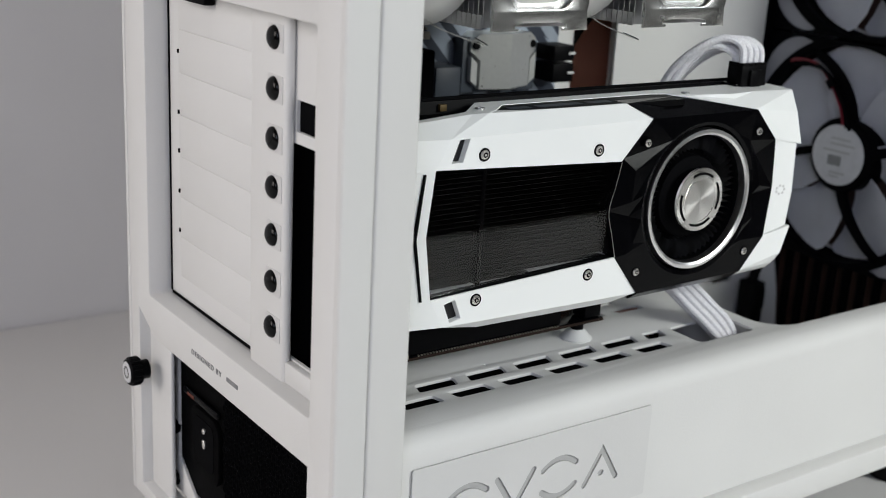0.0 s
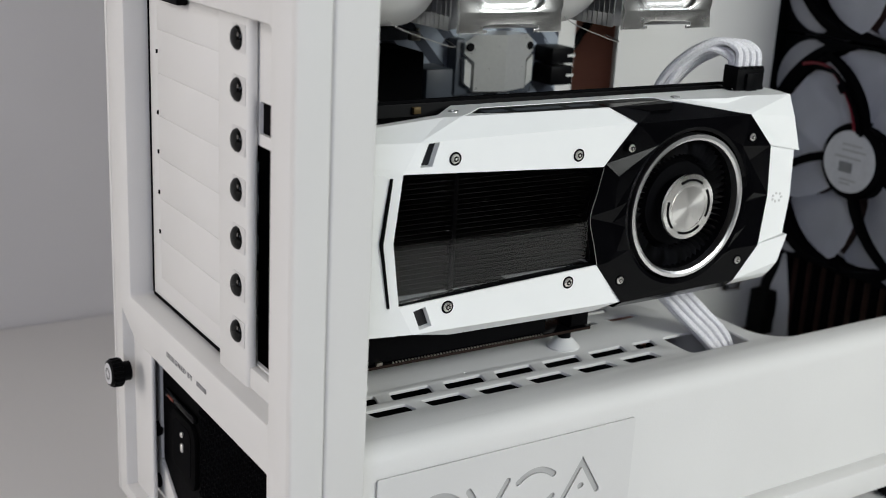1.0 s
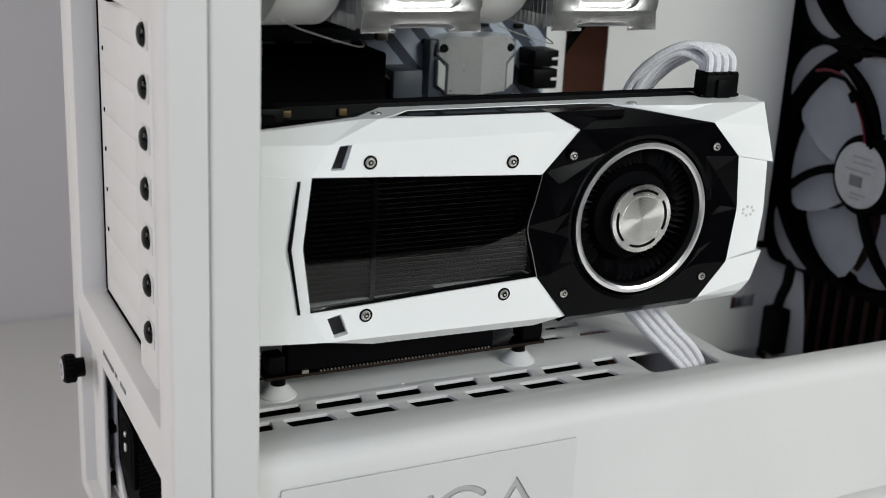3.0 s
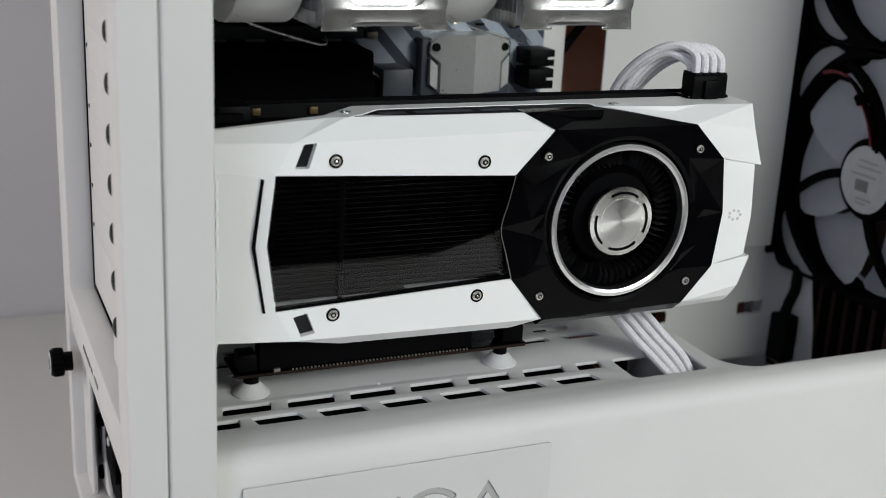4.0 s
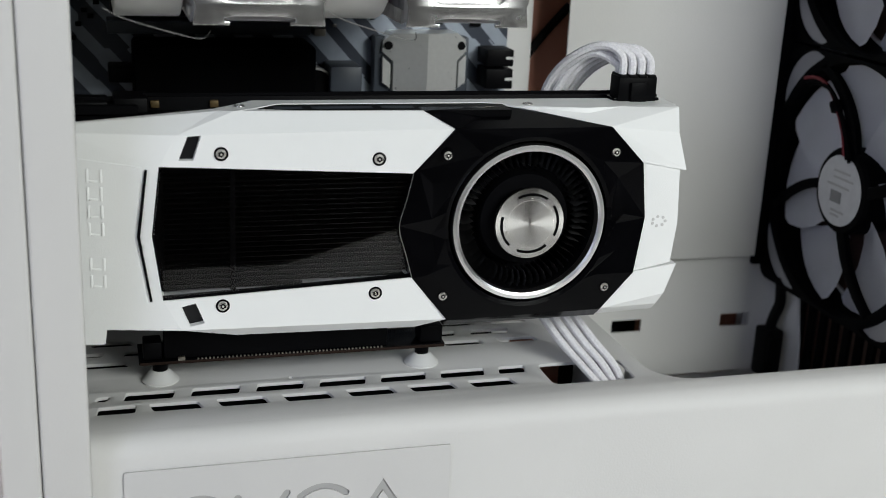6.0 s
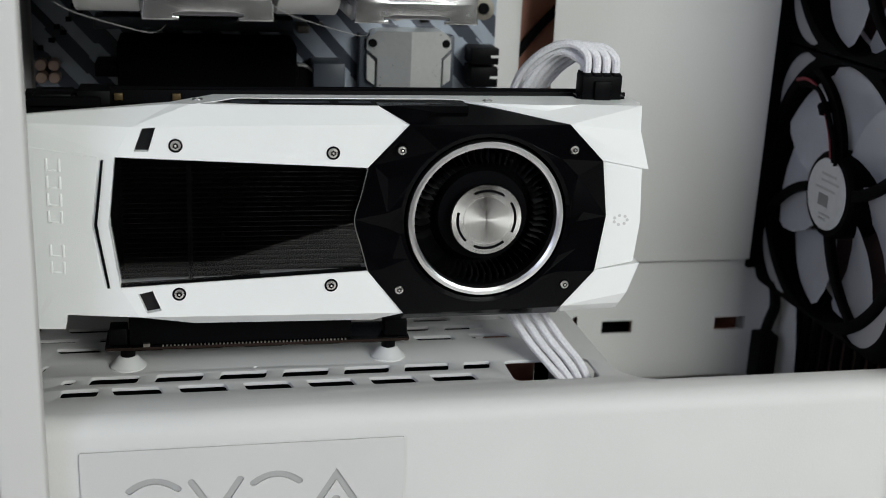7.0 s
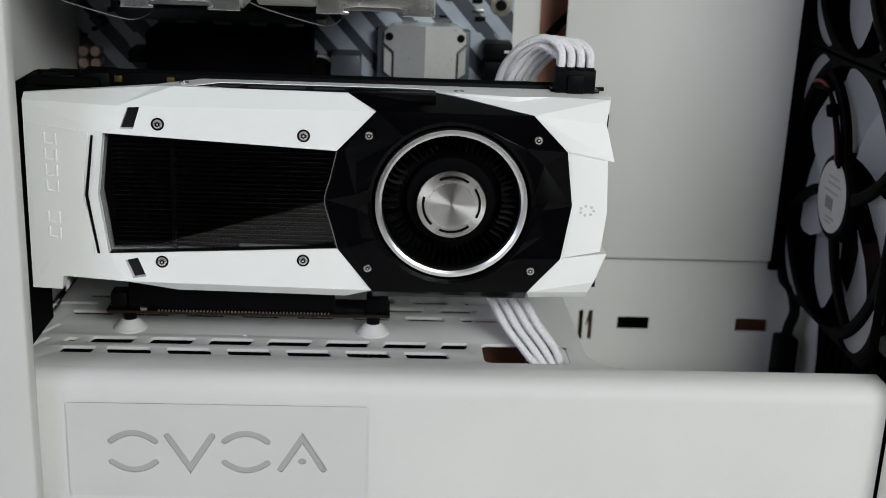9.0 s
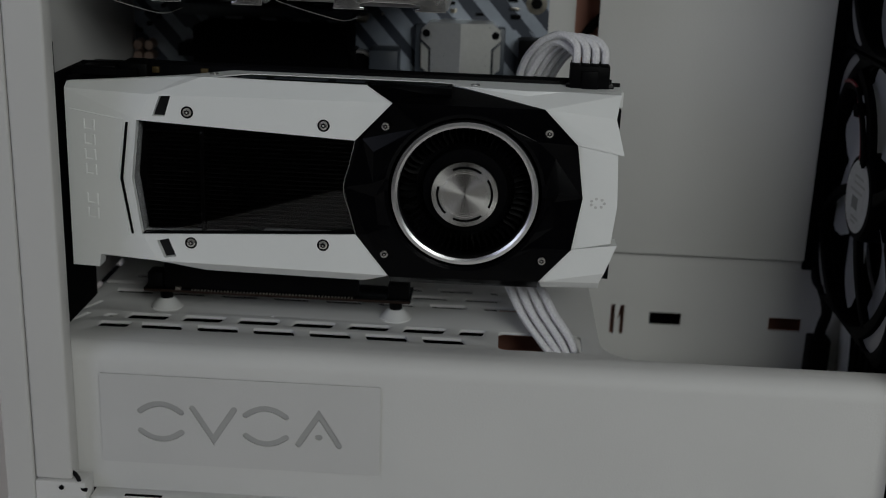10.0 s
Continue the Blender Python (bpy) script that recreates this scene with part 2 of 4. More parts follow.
def tube(points, r, n=8, bm=None, steps=5):
    """A round cord that glides through the points."""
    pts = [Vector(p) for p in points]
    fine = []
    for i in range(len(pts) - 1):
        p0, p1, p2, p3 = pts[max(0, i - 1)], pts[i], pts[i + 1], pts[min(len(pts) - 1, i + 2)]
        for k in range(steps):
            t = k / steps
            fine.append(0.5 * ((2 * p1) + (p2 - p0) * t + (2 * p0 - 5 * p1 + 4 * p2 - p3) * t * t + (3 * p1 - p0 - 3 * p2 + p3) * t ** 3))
    fine.append(pts[-1])
    one = bmesh.new()
    rows = []
    side = None
    for i, p in enumerate(fine):
        d = (fine[min(i + 1, len(fine) - 1)] - fine[max(i - 1, 0)]).normalized()
        if side is None:
            side = d.orthogonal().normalized()
        side = (side - d * side.dot(d)).normalized()
        up = d.cross(side)
        rows.append([one.verts.new(p + r * (math.cos(2 * math.pi * k / n) * side + math.sin(2 * math.pi * k / n) * up)) for k in range(n)])
    for a, b in zip(rows, rows[1:]):
        for k in range(n):
            one.faces.new((a[k], a[(k + 1) % n], b[(k + 1) % n], b[k]))
    one.faces.new(rows[0][::-1])
    one.faces.new(rows[-1])
    return merge(bm, one)


def facets(points, faces, back, bm=None):
    """A faceted shell: named corners, flat faces, and walls that run back from its rim to depth back."""
    one = bmesh.new()
    vs = {k: one.verts.new(p) for k, p in points.items()}
    for f in faces:
        one.faces.new([vs[k] for k in f.split()])
    bmesh.ops.recalc_face_normals(one, faces=one.faces)
    rim = [e for e in one.edges if len(e.link_faces) == 1]
    made = bmesh.ops.extrude_edge_only(one, edges=rim)
    for v in made["geom"]:
        if isinstance(v, bmesh.types.BMVert):
            v.co.y = max(back, v.co.y + 0.01)
    return merge(bm, one)


def screw(name, axis_sign, x, y, z, r, parent, mat):
    """A round socket-head screw in a dark countersink; it looks to -y."""
    part("countersink", lathe("y", (x, y, z), [(r * 1.3, 0.3), (r * 1.3, -0.22), (r * 1.02, -0.12), (r * 0.95, -0.05), (0, -0.05)], 20), BLACK_MATT, parent)
    s = part(name, lathe("y", (x, y, z), [(r * 0.95, 0.3), (r * 0.95, -0.25), (r * 0.8, -0.7), (r * 0.5, -0.8), (r * 0.42, -0.35), (0, -0.35)], 20), mat, parent, "bright steel socket screw")
    star = [(x + (0.62 if k % 2 else 0.44) * r * math.cos(math.pi * k / 6), z + (0.62 if k % 2 else 0.44) * r * math.sin(math.pi * k / 6)) for k in range(12)]
    part("socket", sheet("y", y - 0.86, y - 0.4, star), BLACK_MATT, s, "dark star-shaped socket")
    part("pin", lathe("y", (x, y, z), [(r * 0.24, -0.4), (r * 0.22, -0.95), (r * 0.1, -1.05), (0, -1.05)], 10), mat, s, "bright centre pin")
    return s


# ---- room ----
DZ = 55.0  # height of the desk's top


# side walls, front wall, ceiling and floor are unseen, dark to limit bounce
def room():
    part_ = lambda n, bm, m, lab: tagged(part(n, bm, m), lab, n.split("_")[0], "", "structure")
    part_("floor", box(-2300, 2600, -1550, 640, -760, -700), FLOOR, "unseen dark floor below the desk")
    part_("wall_back", box(-2300, 2600, 530, 640, -700, 2400), WALL, "plain white painted wall behind the desk")
    part_("wall_left", sheet("x", -2400, -2300, rect(-1550, 640, -700, 2400), [rect(-620, 420, 630, 1870)]), UNSEEN_DARK, "unseen dark side wall with an opening for a fill lamp")
    part_("wall_right", box(2600, 2700, -1550, 640, -700, 2400), UNSEEN_DARK, "unseen dark side wall that limits bounce light")
    part_("wall_front", sheet("y", -1550, -1450, rect(-2300, 2600, -700, 2400), [rect(1350, 1940, 780, 1520), rect(-1590, -710, 460, 1440), rect(430, 1270, 700, 1260)]), UNSEEN_DARK, "unseen dark wall with openings for the fill lamps")
    part_("ceiling", box(-2300, 2600, -1550, 640, 2400, 2460), UNSEEN_DARK, "unseen dark ceiling that limits bounce light")
    d = thing("desk", "white laminate desk standing against the wall", "desk", at=(0, 0, DZ))
    top = [(-1300, 528), (1500, 528), (1500, -525), (-1300, -525)]
    part("desktop", sheet("z", DZ - 25, DZ, top, (), 1.5), DESK, d)
    for x, y in ((-1200, -465), (1400, 480), (1400, -465), (-1200, 480)):
        part("leg", box(x - 25, x + 25, y - 25, y + 25, -700, DZ - 25.5, 2), DESK, d)


room()

# ---- computer case ----
case = thing("computer_case", "white steel tower computer case with its side panel off", "computer case", at=(230, 100, DZ))
TOPZ = 177.0  # top of the power supply cover


def round_slot(x0, x1, y0, y1, skew):
    pts = [(x0, y0), (x1, y0), (x1 + skew, y1), (x0 + skew, y1)]
    out = []
    for i, p in enumerate(pts):
        a, b = Vector(pts[i - 1]), Vector(pts[(i + 1) % 4])
        p = Vector(p)
        for q in (a, b):
            out.append(tuple(p + (q - p).normalized() * 1.1))
        mid = p + ((a - p).normalized() + (b - p).normalized()) * 0.35
        out.insert(-1, tuple(mid))
    return out


def cover():
    """Power supply cover: front panel rolled into the top, vents, cable opening, cut-out for the front bay."""
    holes = []
    holes.append(round_slot(36, 52, 39.2, 46.8, 1.0))
    for k in range(6):
        holes.append(round_slot(60 + 29 * k, 81 + 29 * k, 39.2, 46.8, -2.0))
    holes.append(round_slot(35, 40.5, 53, 57.5, 2.0))
    for k in range(6):
        holes.append(round_slot(47 + 29 * k, 68.5 + 29 * k, 52.0, 60.0, 2.0))
    holes.append(round_slot(221, 234, 52.0, 60.0, 2.0))
    for k in range(8):
        holes.append(round_slot(32 + 29 * k, 52 + 29 * k, 90, 95.5, -2.0))
        holes.append(round_slot(19 + 29 * k, 39.5 + 29 * k, 103, 108.5, 2.0))
        holes.append(round_slot(35 + 29 * k, 55 + 29 * k, 116, 121.5, -2.0))
    holes.append(rect(242.5, 285, 35.6, 59.5, 3.5))
    holes.append(ring_points(123, 64.5, 1.0, 10))
    holes += [[(21, 46), (23.4, 46), (28.4, 57), (26, 57)], [(22, 63), (24, 63), (29, 75), (27, 75)]]
    out = [(20, 22.5), (436, 22.5), (436, 30.5)]
    out += [(315 + 20.5 * math.cos(radians(a)), 51 + 20.5 * math.sin(radians(a))) for a in range(270, 179, -9)]
    out += [(294.5, 176), (20, 176)]
    part("cover_top", sheet("z", TOPZ - 1.7, TOPZ, out, holes, 0.35), CASE, case, "white vented cover over the power supply")
    # front panel with a rolled upper edge
    prof = [(13, 99)] + [(22.5 - 9.5 * math.cos(radians(a)), TOPZ - 9.5 + 9.5 * math.sin(radians(a))) for a in range(0, 91, 9)] + [(22.45, TOPZ), (22.45, TOPZ - 2)]
    prof += [(22.5 - 7.5 * math.cos(radians(a)), TOPZ - 9.5 + 7.5 * math.sin(radians(a))) for a in range(90, -1, -15)] + [(15, 99)]
    part("front_panel", sheet("x", 20, 436, prof), CASE, case)
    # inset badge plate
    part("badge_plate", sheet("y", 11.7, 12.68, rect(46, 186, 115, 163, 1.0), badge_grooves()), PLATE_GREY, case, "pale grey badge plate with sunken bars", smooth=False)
    # greyer floor puts the shade of the sunken bars into colour
    part("groove_floor", sheet("y", 12.7, 12.94, rect(60, 172, 124, 154)), GROOVE_SHADE_PRINT, case, smooth=False)
    part("lower_rail", box(41, 436, 3, 14.5, 84, 99.3, 1.2), CASE, case)
    part("pillar_foot", box(15, 40.6, -0.6, 12, 84, 108.4, 1.0), CASE, case)
    part("latch_slot", box(58, 77, 5.2, 7.4, 98.6, 99.5, 0.2), BLACK_MATT, case)
    part("thumb_screw", lathe("y", (69, 3.2, 92), [(0, -3), (5, -3), (6, -2), (6, 2)], 24), BLACK, case)
    # black slab stands in for the shadow in the gap below the bottom
    part("underside_shade", box(40, 430, 16, 200, 79, 83.8, 0.6), BLACK_MATT, case, "black slab that deepens the shade under the case")


def stroke(points, w):
    """Outline of a bar with round ends along a line in the x, z plane."""
    pts = [Vector(p) for p in points]
    left, right = [], []
    for i, p in enumerate(pts):
        d = (pts[min(i + 1, len(pts) - 1)] - pts[max(i - 1, 0)]).normalized()
        n = Vector((-d.y, d.x)) * w / 2
        if len(pts) == 3 and i == 1:  # mitre of a pointed bend
            n *= 1 / max(0.3, abs((pts[1] - pts[0]).normalized().dot(d)))
        left.append(tuple(p + n))
        right.append(tuple(p - n))
    def cap(p, d):
        a = math.atan2(d.y, d.x)
        return [(p.x + w / 2 * math.cos(a + t), p.y + w / 2 * math.sin(a + t)) for t in (1.0, 0.5, 0, -0.5, -1.0)]
    end = cap(pts[-1], pts[-1] - pts[-2])
    start = cap(pts[0], pts[0] - pts[1])
    return left + end + right[::-1] + start


def arc(x0, x1, z, h):
    return [(x0 + (x1 - x0) * i / 8, z + h * (1 - (2 * i / 8 - 1) ** 2)) for i in range(9)]


def badge_grooves():
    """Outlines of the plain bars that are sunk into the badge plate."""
    shapes = [arc(66, 86.5, 143.8, 4.2), arc(66, 86.5, 133.0, -4.2), [(92.3, 146.6), (102.6, 130.0), (113.2, 146.9)],
              arc(119, 139, 144.4, 4.0), arc(119, 139, 133.2, -4.0),
              [(145.3, 130.0), (155.6, 146.6), (165.6, 130.2)], [(155.2, 134.4), (155.9, 134.4)]]
    return [stroke(s, 3.2) for s in shapes]


def rear():
    """Rear frame: outer shell with the expansion bay and the power supply bay."""
    bay = rect(20, 186, 194, 349, 2.0)
    psu = [(21, 88), (21, 172.5), (180, 172.5), (200, 183), (200, 82), (166, 82), (160, 88)]
    part("rear_shell", sheet("x", 0, 13, rect(3, 211, 74, 620, 2.0), [bay, psu], 0.8), CASE, case)
    part("rear_corner", box(0.2, 14.7, 0, 5, 74, 620, 1.3, 3), CASE_PLASTIC, case)
    part("side_pillar", box(15.1, 33.6, 0.6, 12, 109, 620, 1.4, 3), CASE_PLASTIC, case)
    part("pillar_lining", box(14.4, 19.5, 5.2, 20, 99, 620, 0.6), CASE, case)
    part("corner_column", box(6.0, 8.6, 174.3, 202, 76, 186, 1.0, 3), CASE, case)
    # expansion bay
    holes = [rect(41.2, 65.0, 203.8, 297.2), rect(42, 57, 302, 315)]
    part("slot_panel", sheet("x", 12.5, 14, rect(18, 196, 186, 352), holes), CASE, case)
    for k in range(7):
        z = 338.4 - 20.32 * k
        part("slot_cover", box(11.9, 12.6, 92, 172.6, z - 10.13, z + 10.13, 0.12), CASE, case)
    part("screw_strip", box(7.6, 12.3, 57.2, 88.6, 192, 349, 2.0, 3), CASE, case, "white raised strip that holds the slot screws")
    for k in range(7):
        z = 338.4 - 20.4 * k
        part("screw_seat", sheet("x", 7.3, 8.2, rect(59.6, 72.4, z - 5.6, z + 5.6, 0.8)), PLATE_GREY, case)
        part("thumb_screw", lathe("x", (8.2, 67.4, z), [(5.0, 0.2), (4.95, -1.0), (4.5, -1.9), (3.4, -2.7), (1.8, -3.1), (0, -3.2)], 28), SCREW_BLACK, case, "black round slot screw")
    for z in (318, 289, 270, 250, 230):
        part("notch", box(11.5, 12.3, 173.0, 174.2, z - 0.9, z + 0.9), BLACK_MATT, case)
    part("bay_gap", box(11.8, 12.4, 184.6, 185.5, 195.5, 348), BLACK_MATT, case)
    part("bay_gap", box(11.8, 12.4, 90, 184, 194.3, 195.6), BLACK_MATT, case)
    part("lock_lever", box(6, 11.6, 131, 160, 343.6, 349.5, 1.0), BLACK, case, "dark latch above the slot covers")
    # black plate put behind the square hole to give it inner shade
    part("hole_shade_plate", box(14.2, 15.4, 40, 60, 299, 318), BLACK_MATT, case)
    part("bay_ledge", box(9, 13, 20.5, 60, 192.2, 203, 0.8), CASE, case)
    # lettering under the bay
    cu = bpy.data.curves.new("lettering", "FONT")
    cu.body, cu.size, cu.extrude, cu.space_character = "DESIGNED BY", 0.0037, 0.0001, 1.25
    txt = bpy.data.objects.new("lettering", cu)
    me = bpy.data.meshes.new_from_object(txt)
    bpy.data.objects.remove(txt)
    me.transform(Matrix(((0, 0, 1, -0.0002), (-1.2, 0, 0, 0.1335), (0, 1, 0, 0.1812), (0, 0, 0, 1))))
    me.materials.append(INK)
    seat(new("lettering", me), case)
    part("lettering_bar", box(-0.3, 0.1, 84, 95, 181.6, 183.6), INK, case)
    part("knurled_knob", lathe("x", (-6, 190, 152.5), [(0, -5), (6.2, -5), (7.0, -4.2), (7.0, 1.6), (5.0, 2), (5.0, 6)], 28), BLACK, case, "black knurled side panel knob")
    knob = [o for o in case.children if o.name.startswith("knurled_knob")][0]
    part("knob_face", lathe("x", (-11.0, 190, 152.5), [(0, -0.3), (5.4, -0.3), (5.7, 0.2)], 28), LABEL, knob, "pale metal face of the knob")
    part("knob_mark", lathe("x", (-11.3, 190, 152.5), [(2.2, 0.2), (2.3, -0.15), (3.2, -0.15), (3.3, 0.2)], 28, close=True), GROOVE_DARK, knob, "dark ring on the knob's face")
    for k in range(18):
        t = math.pi * 2 * k / 18
        part("knurl", lathe("x", (-9.6, 190 + 7.0 * math.cos(t), 152.5 + 7.0 * math.sin(t)), [(0, 0), (0.55, 0.1), (0.55, 4.6), (0, 4.8)], 6), BLACK, knob)
    part("panel_edge", box(0, 470, 211.5, 214.5, 74, 620, 0.6), CASE, case)


def shell():
    """Tray, roof, floor and front end that close the case."""
    cut = [rect(277, 291.5, 270, 470, 2.0), rect(337, 356.5, 140.3, 148.3), rect(410.5, 430.5, 140.3, 148.5), [(313, 133), (315.6, 133), (315.6, 152), (313, 152)], [(317.2, 141), (319, 145), (319, 133), (321.4, 133), (321.4, 152), (319, 152)]]
    part("tray", sheet("y", 198, 199.5, rect(14, 456, 86, 618), [rect(280, 312, 200, 470, 2.0), rect(314, 438, 100, 176)]), CASE, case)
    part("tray_cover", sheet("y", 172.5, 174.0, rect(292, 425.5, 188, 618), (), 0.5), CASE, case)
    part("tray_skirt", sheet("y", 178.6, 180.0, rect(292, 456, 110, 189.5), [r for r in cut[1:]]), CASE, case)
    part("loose_cable", tube([(276, 203, 300), (284, 203, 311), (292, 203, 321), (304, 203, 334)], 2.6, 8), RUBBER, case, "black cable behind the tray opening")
    part("back_panel", box(20, 440, 208.5, 210.5, 90, 616), BROWN, case, "copper-brown panel behind the tray")
    # added black block that keeps one tray slot dark
    part("slot_blackout", box(330, 364, 200, 207, 128, 158, 1), BLACK_MATT, case)
    part("roof", box(0, 480, 1, 214, 620.2, 640, 4, 3), CASE_PLASTIC, case)
    part("bottom", box(14.5, 470, 14, 211, 84, 88), CASE, case)
    part("front_wall", box(466, 480, 1, 214, 84, 620), CASE_PLASTIC, case)
    part("front_pillar", box(437, 465.5, -1, 12, 84, 620, 1.6, 3), CASE_PLASTIC, case)
    part("fan_mount", sheet("x", 456.5, 458, rect(14, 188, 174, 619), [ring_points(104, 247 + 144.5 * k, 69.5, 48) for k in (0, 1)]), CASE, case)
    part("mount_side", box(425.8, 456, 174.5, 178, 182, 619), BLACK_MATT, case)
    part("grille_frame", sheet("x", 456.5, 458, rect(14, 188, 89, 173.6), [rect(36, 172, 95, 172, 6)]), BLACK_MATT, case)
    for y in range(40, 172, 12):
        part("grille_bar", box(456, 458.5, y, y + 5.5, 95, 172), BLACK_MATT, case)
    part("mount_leg", sheet("x", 454.4, 455.8, [(187, 95), (187, 172.5), (166, 172.5), (157, 135), (152, 95)], (), 0.3), CASE, case, "white leg of the fan mount")
    part("filter_panel", box(463, 465, 15, 210, 90, 618), DARK_BROWN, case)
    # black cord drawn in for the dark curved gap at the pillar's foot
    part("corner_gap_shade", tube([(33, 3, 112.5), (36, 2, 110), (38, 0.5, 105.5), (41, -0.5, 104.5)], 1.1, 6), BLACK, case)
    part("seam_screw", lathe("y", (28.5, -0.6, 105.5), [(0, -0.8), (1.2, -0.8), (1.3, 0.4)], 12), BLACK, case)
    # black block and wall added so the space under the cover looks shaded
    part("chamber_shade", box(186, 242, 16, 170, 89, 168, 1), BLACK_MATT, case, "black block added to darken the cover vents")
    part("chamber_board", box(243, 271.5, 100, 102, 90, 173, 0.3), BROWN, case)
    part("chamber_shade_wall", box(272, 279.8, 100, 102, 90, 173, 0.3), BLACK_MATT, case)
    part("chamber_side", box(280, 281.4, 62, 102, 90, 174.5, 0.3), CASE, case)
    part("chamber_side", box(291, 292.4, 24, 62, 90, 174.5, 0.3), CASE, case)
    for x, y in ((40, 30), (430, 30), (40, 190), (430, 190)):
        part("foot", lathe("z", (x, y, DZ), [(0, 0), (14, 0), (16, 4), (16, 29)], 24), RUBBER, case)


cover()
rear()
shell()


# ---- power supply ----
def power_supply():
    p = thing("power_supply", "black power supply seated in the rear bay", "power supply", at=(90, 90, 89))
    part("housing", box(14.5, 184, 20, 191, 88.5, 171.5, 1), PSU_BLACK, p)
    sock = part("socket", sheet("x", 11.8, 14.6, rect(130, 164, 106, 142, 8, 5), (), 0.6), PSU_BLACK, p, "black mains inlet")
    part("inlet_recess", sheet("x", 11.5, 11.9, rect(135, 159, 112, 138, 5, 4)), BLACK_MATT, sock)
    for z, h in ((126, 2.4), (133, 1.4)):
        part("prong", box(10.2, 11.9, 143.8, 146.4, z - h, z + h, 0.8, 3), STEEL, sock, "bright steel pin")
    # glossy bar for the inlet's top edge, which catches a thin highlight
    inlet_edge = part("inlet_top_edge", box(11.6, 14.4, 131, 172, 144, 148, 1.2), BLACK_GLOSS, p)
    # reddish glint on the edge, painted as a dim red strip
    part("edge_glint", box(11.3, 11.7, 158, 166, 145, 146.6, 0.2), RED_GLINT, inlet_edge, "dim red strip for a reddish glint")
    part("corner_plate", sheet("x", 12.5, 14.2, [(190, 84), (190, 171), (184, 171), (179.8, 165), (179.8, 104), (164, 92), (152, 84)], (), 0.2), CASE, p)
    for z in (120, 90):
        part("bay_screw", lathe("x", (12.4, 183, z), [(0, -2), (3.2, -2), (4.0, -1.2), (4.0, 1)], 18), BLACK, p)
    bm = bmesh.new()
    for i in range(25):
        for j in range(22):
            y, z = 24 + i * 4.2 + (j % 2) * 2.1, 91 + j * 3.6
            lathe("x", (14.4, y, z), [(1.9, 0), (1.9, -0.9), (1.55, -0.9), (1.55, 0)], 6, bm)
    tagged(part("honeycomb_grille", bm, BLACK_MATT, p, smooth=False), "black honeycomb grille", kind="stuff")


power_supply()

# ---- graphics card ----
card = thing("graphics_card", "white and black graphics card mounted upright with its blower facing out", "graphics card", at=(160, 50, 209))
YF = 32.0  # front plane of the card's shell
HX, HZ = 222.5, 258.0  # middle of the blower


